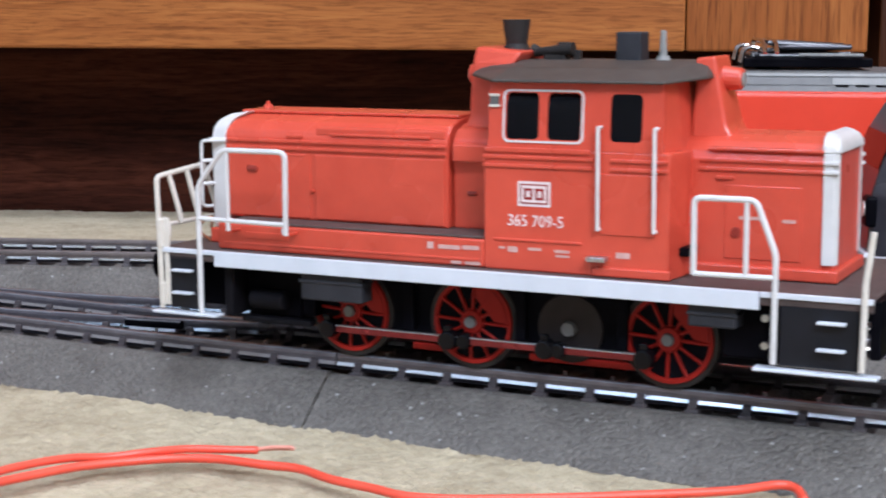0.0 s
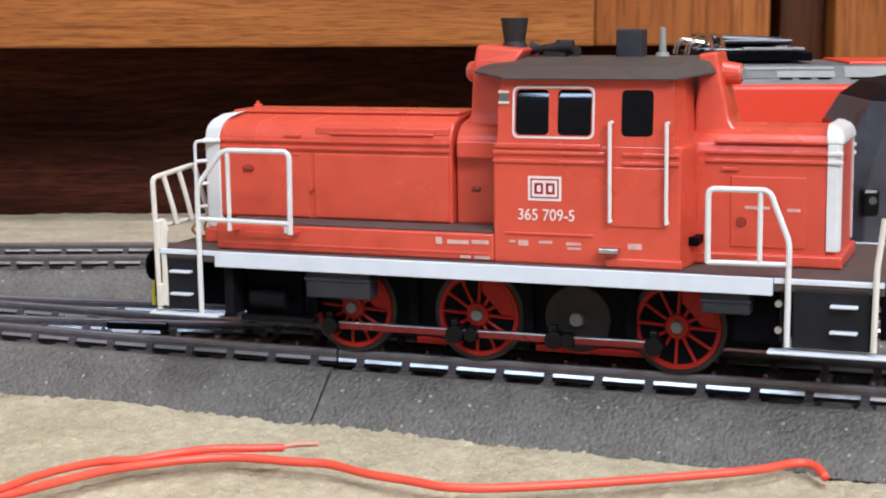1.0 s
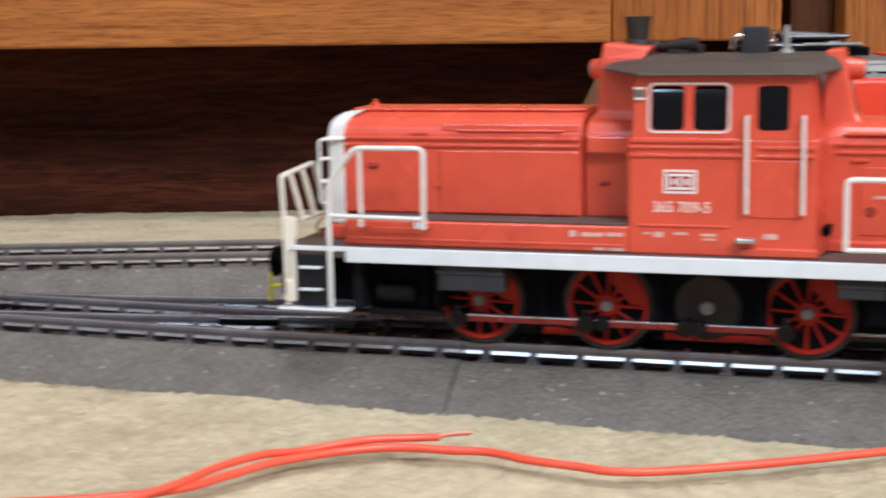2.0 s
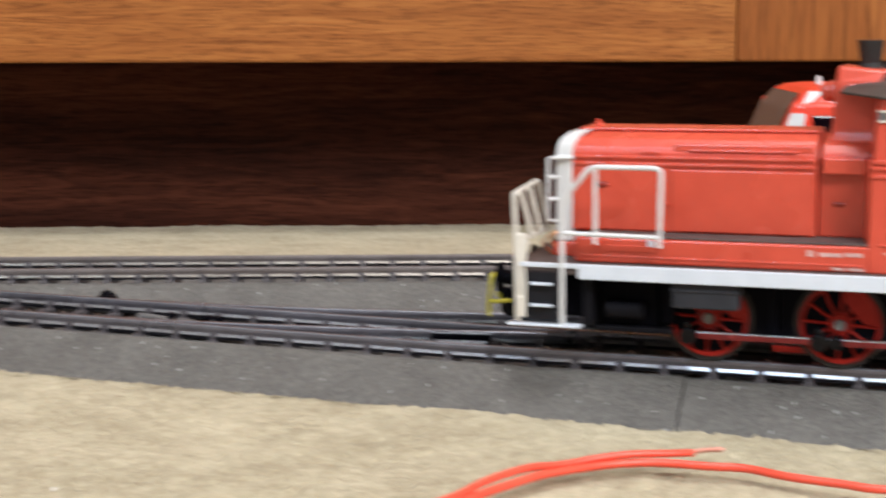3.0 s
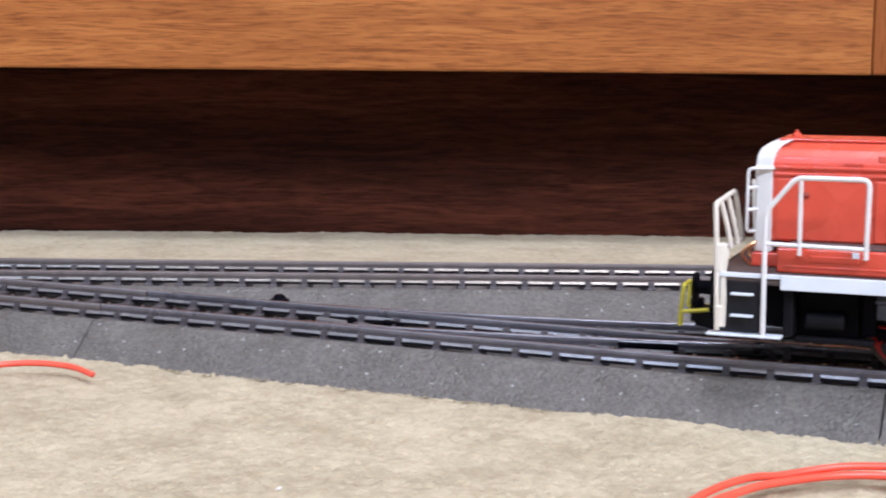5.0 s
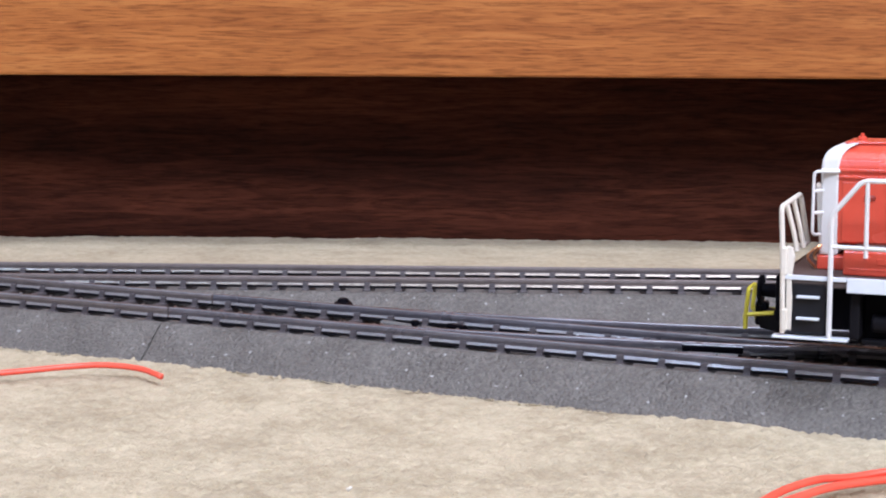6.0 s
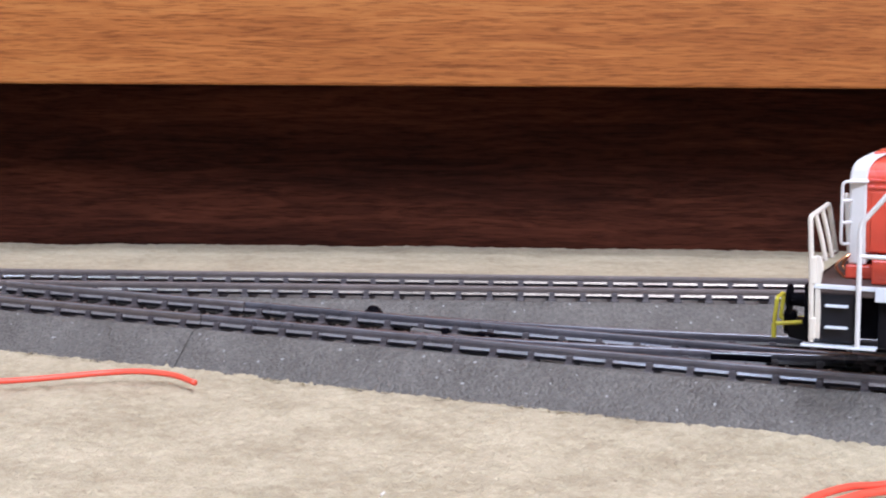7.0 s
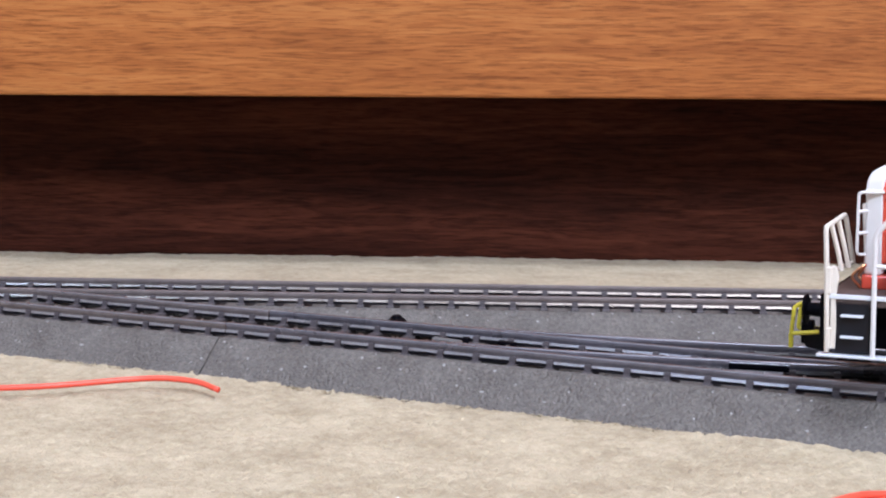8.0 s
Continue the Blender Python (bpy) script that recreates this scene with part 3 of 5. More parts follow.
def words(text, size, x, y, z, parent, material, name="lettering", width=None, depth=0.05):
    """Raised lettering on the near side, standing upright and facing it, centred at x, z."""
    cu = bpy.data.curves.new(name, "FONT")
    cu.body, cu.size, cu.extrude, cu.align_x, cu.align_y = text, size * MM, depth * MM, "CENTER", "CENTER"
    tmp = new("tmp_text", cu)
    me = bpy.data.meshes.new_from_object(tmp.evaluated_get(bpy.context.evaluated_depsgraph_get()))
    bpy.data.objects.remove(tmp)
    me.materials.clear()
    me.materials.append(material)
    ob = new(name, me)
    ob.parent = parent
    k = 1.0
    if width:
        xs = [v.co.x for v in me.vertices]
        k = width * MM / (max(xs) - min(xs))
    ob.matrix_basis = pose(x * MM, y * MM, z * MM, 90, 0, 0) @ Matrix.Diagonal((k, 1, 1, 1))
    return ob


# frame, deck and sills
part("chassis", box(-19, 65, -9.2, 9.2, 4.2, 14.4, 0.4), M_BLACK, loco, "black underframe")
part("deck", box(-30.2, 79.5, -16.9, 16.9, 14.2, 16.0, 0.25), M_WALKWAY, loco, "dark brown walkway deck")
for s in (-1, 1):
    part("sill", box(-19.6, 65, min(s * 16.95, s * 17.5), max(s * 16.95, s * 17.5), 13.7, 16.1, 0.12), M_SILL, loco, "pale grey side sill stripe")
    part("end_sill", box(-30.2, -19.7, min(s * 16.9, s * 17.3), max(s * 16.9, s * 17.3), 15.35, 16.1, 0.1), M_SILL, loco)
    part("end_sill", box(65.1, 79.5, min(s * 16.9, s * 17.3), max(s * 16.9, s * 17.3), 15.35, 16.1, 0.1), M_SILL, loco)
for x0, x1 in ((-31.0, -29.6), (79.0, 80.4)):
    part("buffer_beam", box(x0, x1, -16.5, 16.5, 8.2, 15.8, 0.2), M_BLACK, loco)

# lower body with its walkway, front hood, cab, rear hood
body = part("lower_body", box(-20.8, 24.6, -14.5, 14.5, 16.05, 20.1, 0.35), M_RED, loco)
part("walkway", box(-19.5, 24.4, -14.3, 14.3, 20.12, 20.45, 0.1), M_WALKWAY, loco, "dark walkway strip")
for s in (-14.62, 14.62):
    part("moulding", box(-19.5, 24, min(s, s * 0.985), max(s, s * 0.985), 16.9, 17.3, 0.08), M_RED, body)
    part("moulding", box(-15.5, -8.0, min(s, s * 0.98), max(s, s * 0.98), 17.9, 19.0, 0.1), M_RED, body)

HW = 9.0
hood = part("front_hood", prism(hood_outline(HW, 20.4, 36.3, 0.3), -22.8, 16.2, 0.3, axis="x"), M_RED, loco)
nose = loft([[(-25.6, -8.6, 18.4), (-22.6, -9.15, 18.4), (-22.6, 9.15, 18.4), (-25.6, 8.6, 18.4)],
             [(-25.6, -8.6, 32.4), (-22.6, -9.15, 32.7), (-22.6, 9.15, 32.7), (-25.6, 8.6, 32.4)],
             [(-25.5, -8.3, 34.0), (-22.4, -8.9, 34.5), (-22.4, 8.9, 34.5), (-25.5, 8.3, 34.0)],
             [(-25.0, -7.4, 35.3), (-21.6, -7.9, 35.75), (-21.6, 7.9, 35.75), (-25.0, 7.4, 35.3)],
             [(-23.8, -5.8, 36.2), (-20.0, -6.0, 36.65), (-20.0, 6.0, 36.65), (-23.8, 5.8, 36.2)]], M_WHITE, "nose", loco, "white front nose", 0.4)
part("nose_foot", box(-25.8, -20.7, -9.3, 9.3, 16.05, 18.35, 0.25), M_RED, loco)
part("grille", box(-25.82, -25.5, -6.0, 6.0, 21, 33, 0.1), M_DARK, nose)
part("filler_cap", cyl((-20.4, 0, 36.2), (-20.4, 0, 37.4), 0.9, 0.7, 12, 0.15), M_RED, hood)
part("cap_knob", cyl((-20.4, 0, 37.3), (-20.4, 0, 37.9), 0.35, 0.3, 10), M_RED, hood)
part("top_plate", box(-22.5, 16.0, -4.4, 4.4, 36.3, 36.8, 0.2), M_RED, hood)
for s in (-1, 1):
    y0, y1 = sorted((s * (HW - 0.1), s * (HW + 0.4)))
    part("moulding", box(-22.4, 16.0, y0, y1, 31.1, 31.6, 0.12), M_RED, hood)
    part("moulding", box(-22.4, 16.0, y0, y1, 32.2, 32.7, 0.12), M_RED, hood)
    part("moulding", box(-25.5, -22.5, *sorted((s * 8.6, s * 9.5)), 32.2, 32.6, 0.12), M_WHITE, nose)
    part("side_door", box(-6.4, 15.8, *sorted((s * (HW - 0.1), s * (HW + 0.32))), 20.7, 30.6, 0.2), M_RED, hood)
    part("side_door", box(-22.0, -7.2, *sorted((s * (HW - 0.1), s * (HW + 0.18))), 20.7, 30.6, 0.15), M_RED, hood)
    part("top_door", box(-6.2, 15.9, *sorted((s * (HW - 1.9), s * (HW - 0.12))), 33.4, 34.75, 0.3), M_RED, hood)
    part("rib", box(-3.6, 13.4, *sorted((s * (HW - 0.6), s * (HW + 0.22))), 33.45, 33.9, 0.16), M_RED, hood)
    part("hinge", box(-11.4, -8.4, *sorted((s * HW, s * (HW + 0.22))), 33.0, 33.5, 0.1), M_RED, hood)
    part("hinge", box(-11.4, -8.4, *sorted((s * HW, s * (HW + 0.28))), 30.2, 30.55, 0.1), M_RED, hood)
    part("latch", box(-18.5, -16.7, *sorted((s * (HW + 0.1), s * (HW + 0.55))), 27.6, 28.5, 0.32), M_LATCH, hood, "small red latch")
    part("hinge", cyl((-6.8, s * (HW + 0.1), 25.0), (-6.8, s * (HW + 0.5), 25.0), 0.35, 0.25, 10), M_RED, hood)
# narrower section before the cab
part("throat", box(16.4, 24.8, -7.6, 7.6, 20.4, 31.0, 0.3), M_RED, loco)
part("throat_top", prism(hood_outline(8.7, 30.4, 35.8, 0.3), 16.8, 24.8, 0.25, axis="x"), M_RED, loco)
for s in (-1, 1):
    part("vent_box", box(17.2, 23.7, *sorted((s * 8.2, s * 9.6)), 30.4, 33.0, 0.3), M_RED, loco)
    part("latch", box(18.8, 20.3, *sorted((s * 7.5, s * 8.05)), 25.3, 26.0, 0.28), M_LATCH, loco)

CAB = [(24.6, 14.5), (51.8, 14.5), (52.6, 9.5), (52.6, -9.5), (51.8, -14.5), (24.6, -14.5), (23.6, -9.5), (23.6, 9.5)]
# cab walls with real openings: lower body, posts between the windows, lintel
cab = loft([[(x, y, 16.0) for x, y in CAB], [(x, y, 33.2) for x, y in CAB]], M_RED, "cab", loco, "red driver's cab", 0.3)


def cab_y(z):
    """Half width of the upper cab, which leans in above the belt."""
    return 14.5 - 0.8 * max(0.0, (z - 33.2) / 10.0)


def cab_wall(x0, x1, z0, z1, s, name="cab_wall"):
    bm = bmesh.new()
    q = []
    for x, z in ((x0, z0), (x1, z0), (x1, z1), (x0, z1)):
        for d in (0.0, 1.0):
            q.append(bm.verts.new((x, s * (cab_y(z) - d), z)))
    o, i = q[0::2], q[1::2]
    bm.faces.new(o)
    bm.faces.new(i[::-1])
    for k in range(4):
        bm.faces.new((o[k], o[(k + 1) % 4], i[(k + 1) % 4], i[k]))
    return bm


def arch(x0, x1, z0, z1, r, n=5):
    """Rounded rectangle in x, z."""
    out = []
    for cx, cz, a in ((x1 - r, z1 - r, 0), (x0 + r, z1 - r, 90), (x0 + r, z0 + r, 180), (x1 - r, z0 + r, 270)):
        for k in range(n + 1):
            t = radians(a + 90 * k / n)
            out.append((cx + r * math.cos(t), cz + r * math.sin(t)))
    return out


def ring(outer, inner, s, lift, depth):
    """A frame between two outlines of equally many points, lying on the cab's side."""
    bm = bmesh.new()
    def v(p, d):
        return bm.verts.new((p[0], s * (cab_y(p[1]) + d), p[1]))
    a, b = [v(p, lift) for p in outer], [v(p, lift) for p in inner]
    c, d = [v(p, -depth) for p in outer], [v(p, -depth) for p in inner]
    n = len(a)
    for k in range(n):
        j = (k + 1) % n
        bm.faces.new((a[k], a[j], b[j], b[k]))
        bm.faces.new((b[k], b[j], d[j], d[k]))
        bm.faces.new((a[k], c[k], c[j], a[j]))
    return bm


def bowed_pane(x0, x1, z0, z1, s, bow):
    """Pane with its upper part curved inwards, a shape added to catch the top glint."""
    bm = bmesh.new()
    rows, back, n = [], 0.0, 40
    for i in range(n + 1):
        t = i / n
        z = z0 + (z1 - z0) * t
        back += math.tan(radians(bow * max(0.0, t - 0.60) / 0.40)) * (z1 - z0) / n
        rows.append([bm.verts.new((x, s * (cab_y(z) - 0.08 - back - (0.02 * (x - x0) if bow > 5 else 0.0)), z)) for x in (x0, x0 + (x1 - x0) / 3, x0 + 2 * (x1 - x0) / 3, x1)])
    for a, b in zip(rows, rows[1:]):
        for k in range(3):
            bm.faces.new((a[k], a[k + 1], b[k + 1], b[k]))
    return bm


WINDOWS = ((27.9, 32.9), (34.1, 39.1), (43.3, 47.9))
for s in (-1, 1):
    for x0, x1, z0, z1 in ((25.2, 50.9, 33.1, 34.3), (25.6, 50.7, 41.0, 42.6), (25.3, 27.8, 34.3, 41.0), (33.0, 34.0, 34.3, 41.0), (39.2, 43.2, 34.3, 41.0), (48.0, 50.8, 34.3, 41.0)):
        part("cab_wall", cab_wall(x0, x1, z0, z1, s), M_RED, cab)
    part("window_trim", ring(arch(27.5, 39.5, 34.0, 41.3, 0.95), arch(27.78, 39.22, 34.28, 41.02, 0.75), s, 0.15, 0.3), M_WHITE, cab, "thin white trim round the paired windows")
    for x0, x1 in WINDOWS:
        w = part("window", ring(arch(x0 - 0.2, x1 + 0.2, 34.2, 41.1, 0.1), arch(x0 + 0.05, x1 - 0.05, 34.45, 40.85, 0.7), s, 0.02, 0.6), M_RED, cab)
        part("pane", bowed_pane(x0 - 0.05, x1 + 0.05, 34.35, 40.95, s, 26 if x0 < 40 else 3), M_GLASS, w, "dark window pane", True)
    y0, y1 = sorted((s * 14.3, s * 14.85))
    for zz in (30.5, 31.7):
        part("moulding", box(24.6, 41.2, y0, y1, zz, zz + 0.5, 0.12), M_RED, cab)
        part("moulding", box(43.6, 51.6, y0, y1, zz, zz + 0.5, 0.12), M_RED, cab)
    part("moulding", box(25.0, 40.5, y0, y1, 32.6, 33.3, 0.15), M_RED, cab)
    part("moulding", box(26.2, 39.4, *sorted((s * 14.3, s * 14.72)), 20.2, 20.55, 0.1), M_RED, cab)
    part("cab_door", box(42.0, 49.9, *sorted((s * 14.3, s * 14.7)), 21.8, 30.2, 0.15), M_RED, cab)
    part("door_foot", box(41.2, 52.2, *sorted((s * 14.2, s * 14.9)), 16.1, 17.4, 0.2), M_RED, cab)
    part("step_bracket", box(40.6, 43.4, *sorted((s * 14.5, s * 16.2)), 18.2, 18.9, 0.15), M_STEEL, cab, "bright door step")
    for x in (42.0, 50.0):
        part("grab_rail", tube([(x, s * 14.4, 22.6), (x, s * 15.4, 22.6), (x, s * 15.4, 36.4), (x, s * 14.1, 36.4)], 0.28), M_WHITE, cab, "thin white grab rail")
# angled and end walls of the upper cab, and a dark interior
for x0, y0, x1, y1 in ((25.3, -14.2, 24.2, -9.3), (24.2, -9.3, 24.2, 9.3), (24.2, 9.3, 25.3, 14.2), (50.8, 14.2, 51.8, 9.3), (51.8, 9.3, 51.8, -9.3), (51.8, -9.3, 50.8, -14.2)):
    bm = bmesh.new()
    for z in (33.0, 42.6):
        k = 0.0 if z < 40 else 0.055
        for px, py in ((x0, y0), (x1, y1)):
            for d in (0.0, 0.06):
                bm.verts.new(((px - 37.5) * (1 - k - d) + 37.5, py * (1 - k * 0.5 - d), z))
    bm.verts.ensure_lookup_table()
    v = bm.verts
    for f in ((0, 2, 6, 4), (1, 5, 7, 3), (0, 4, 5, 1), (2, 3, 7, 6), (0, 1, 3, 2), (4, 6, 7, 5)):
        bm.faces.new([v[i] for i in f])
    part("end_wall", bm, M_RED, cab)
part("control_desk", box(29, 46, -9, 9, 33.3, 35.5, 0.4), M_BLACK, cab)
lp = part("lamp_plate", box(25.5, 26.9, -14.35, -14.0, 38.9, 40.6, 0.1), M_GREY, cab, "small grey plate with pale edges")
for zz in (38.8, 40.3):
    part("edge", box(25.45, 27.0, -14.45, -14.1, zz, zz + 0.35, 0.08), M_CREAM, lp)

EAVE = [(26.2, -15.2), (51.2, -15.2), (54.4, -7.0), (54.4, 7.0), (51.2, 15.2), (26.2, 15.2), (19.2, 7.0), (19.2, -7.0)]
roof = loft([[(x, y, 42.25 + 0.05 * (15.2 - abs(y))) for x, y in EAVE], [(x, y, 42.65 + 0.05 * (15.2 - abs(y))) for x, y in EAVE],
             [(37 + (x - 37) * 0.96, y * 0.62, 44.1) for x, y in EAVE], [(37 + (x - 37) * 0.93, y * 0.25, 44.95) for x, y in EAVE]], M_ROOF, "roof", loco, "dusty dark brown cab roof", 0.15)
part("roof_hatch", box(39.3, 43.1, -1.8, 1.8, 44.6, 48.9, 0.25), M_HATCH, roof, "square dark grey ventilator")
part("antenna", cyl((45.8, 0, 44.6), (45.8, 0, 45.5), 1.2, 0.9, 12), M_LGREY, roof)
part("antenna", cyl((45.8, 0, 45.2), (45.8, 0, 49.1), 0.6, 0.4, 12, 0.1), M_LGREY, roof, "pale grey aerial")
horn = part("roof_horn", cyl((26.4, -0.6, 46.0), (32.6, -0.9, 46.5), 0.5, 0.95, 14), M_STACK, roof, "small black horn")
part("horn_foot", box(28.0, 31.4, -1.2, 1.2, 44.6, 46.2, 0.3), M_STACK, horn)
part("horn_cover", cyl((30.6, 0.4, 46.2), (30.6, 0.4, 47.4), 1.3, 1.0, 14, 0.2), M_STACK, horn)
part("horn_bell", cyl((27.2, 0.9, 45.9), (25.4, 1.0, 46.2), 0.5, 1.0, 14), M_STACK, horn)
part("horn_bracket", box(32.2, 33.4, -0.5, 0.5, 44.7, 46.3, 0.15), M_STACK, horn)

# front lamp tower with the exhaust, rear lamp tower
tower = loft([[(17.2, -6.2, 35.0), (24.8, -7.0, 35.0), (24.8, 7.0, 35.0), (17.2, 6.2, 35.0)],
              [(17.9, -5.4, 36.6), (24.8, -6.2, 36.6), (24.8, 6.2, 36.6), (17.9, 5.4, 36.6)],
              [(18.3, -5.2, 44.0), (24.8, -5.8, 44.0), (24.8, 5.8, 44.0), (18.3, 5.2, 44.0)],
              [(18.7, -4.6, 46.9), (26.2, -4.6, 46.2), (26.2, 4.6, 46.2), (18.7, 4.6, 46.9)]], M_RED, "lamp_tower", loco, "", 0.55)
exhaust = part("exhaust", cyl((23.2, 0, 46.2), (23.2, 0, 50.7), 1.45, 2.1, 20), M_STACK, tower, "flared dark exhaust stack")
part("exhaust_foot", cyl((23.2, 0, 46.2), (23.2, 0, 47.2), 2.1, 1.6, 20), M_STACK, exhaust)
lamp = part("headlamp", cyl((15.9, 0, 42.6), (18.8, 0, 42.8), 1.5, 1.75, 18, 0.3), M_RED, tower)
part("lens", cyl((15.7, 0, 42.6), (16.0, 0, 42.6), 1.0, 1.0, 18), M_LGREY, lamp, "dull lamp lens")
tower = loft([[(51.6, -5.0, 34.4), (57.6, -4.4, 34.4), (57.6, 4.4, 34.4), (51.6, 5.0, 34.4)],
              [(51.6, -4.8, 36.2), (56.4, -4.2, 36.2), (56.4, 4.2, 36.2), (51.6, 4.8, 36.2)],
              [(51.6, -4.6, 38.0), (56.0, -4.0, 38.0), (56.0, 4.0, 38.0), (51.6, 4.6, 38.0)],
              [(52.0, -4.4, 41.5), (55.2, -3.8, 41.5), (55.2, 3.8, 41.5), (52.0, 4.4, 41.5)],
              [(51.8, -4.0, 45.4), (54.4, -3.4, 45.7), (54.4, 3.4, 45.7), (51.8, 4.0, 45.4)]], M_RED, "lamp_tower", loco, "", 0.4)
lamp = part("headlamp", cyl((54.4, 0, 42.6), (57.4, 0, 42.4), 1.75, 1.5, 18, 0.3), M_RED, tower)
part("lens", cyl((57.3, 0, 42.4), (57.6, 0, 42.4), 1.0, 1.0, 18), M_LGREY, lamp, "dull lamp lens")

RW = 7.6
rear = part("rear_hood", prism(hood_outline(RW, 17.2, 35.3, 0.3), 51.0, 70.62, 0.2, axis="x"), M_RED, loco)
part("end_door", box(70.6, 72.2, -RW + 0.35, RW - 0.35, 17.4, 33.4, 0.2), M_RED, rear)
for s in (-1, 1):
    corner = loft([[(70.6, s * (RW - 0.4), 18.4), (70.6, s * (RW + 0.25), 18.4), (72.0, s * (RW + 0.1), 18.4), (72.5, s * (RW - 0.7), 18.4), (72.5, s * (RW - 1.4), 18.4)],
                   [(70.6, s * (RW - 0.4), 33.2), (70.6, s * (RW + 0.25), 33.2), (72.0, s * (RW + 0.1), 33.2), (72.5, s * (RW - 0.7), 33.2), (72.5, s * (RW - 1.4), 33.2)]], M_WHITE, "rear_corner", loco, "white rear corner strip", 0.12)
    for zz in (30.5, 31.7):
        part("moulding", box(70.6, 72.7, *sorted((s * (RW - 0.4), s * (RW + 0.5))), zz, zz + 0.5, 0.12), M_WHITE, corner)
loft([[(70.4, -7.9, 33.2), (72.4, -7.6, 33.2), (72.8, -6.8, 33.2), (72.8, 6.8, 33.2), (72.4, 7.6, 33.2), (70.4, 7.9, 33.2)],
                  [(70.4, -7.8, 34.3), (72.3, -7.4, 34.2), (72.7, -6.6, 34.2), (72.7, 6.6, 34.2), (72.3, 7.4, 34.2), (70.4, 7.8, 34.3)],
                  [(70.3, -6.9, 35.3), (71.9, -6.6, 35.1), (72.3, -6.0, 35.1), (72.3, 6.0, 35.1), (71.9, 6.6, 35.1), (70.3, 6.9, 35.3)],
                  [(70.2, -5.2, 35.9), (71.2, -5.0, 35.7), (71.5, -4.6, 35.7), (71.5, 4.6, 35.7), (71.2, 5.0, 35.7), (70.2, 5.2, 35.9)]], M_WHITE, "rear_cap", loco, "white rear cap", 0.3)
part("rear_foot", box(52, 72.9, -8.2, 8.2, 16.1, 17.8, 0.3), M_RED, rear)
for s in (-1, 1):
    y0, y1 = sorted((s * (RW - 0.1), s * (RW + 0.4)))
    for zz in (30.5, 31.7):
        part("moulding", box(53.9, 70.8, y0, y1, zz, zz + 0.5, 0.12), M_RED, rear)
    part("moulding", box(55, 70.6, *sorted((s * 6.8, s * 7.9)), 33.2, 33.7, 0.15), M_RED, rear)
    part("hinge", box(56.2, 58.6, *sorted((s * RW, s * (RW + 0.45))), 29.4, 29.8, 0.08), M_RED, rear)
    part("side_door", box(57.4, 67.8, *sorted((s * (RW - 0.1), s * (RW + 0.16))), 18.6, 28.6, 0.12), M_RED, rear)
    part("latch", cyl((59.0, s * RW, 22.2), (59.0, s * (RW + 0.45), 22.2), 0.8, 0.65, 12), M_LATCH, rear, "small red latch")
    part("step_box", box(51.9, 53.6, *sorted((s * 7.4, s * 11.4)), 19.0, 20.2, 0.15), M_BLACK, rear)

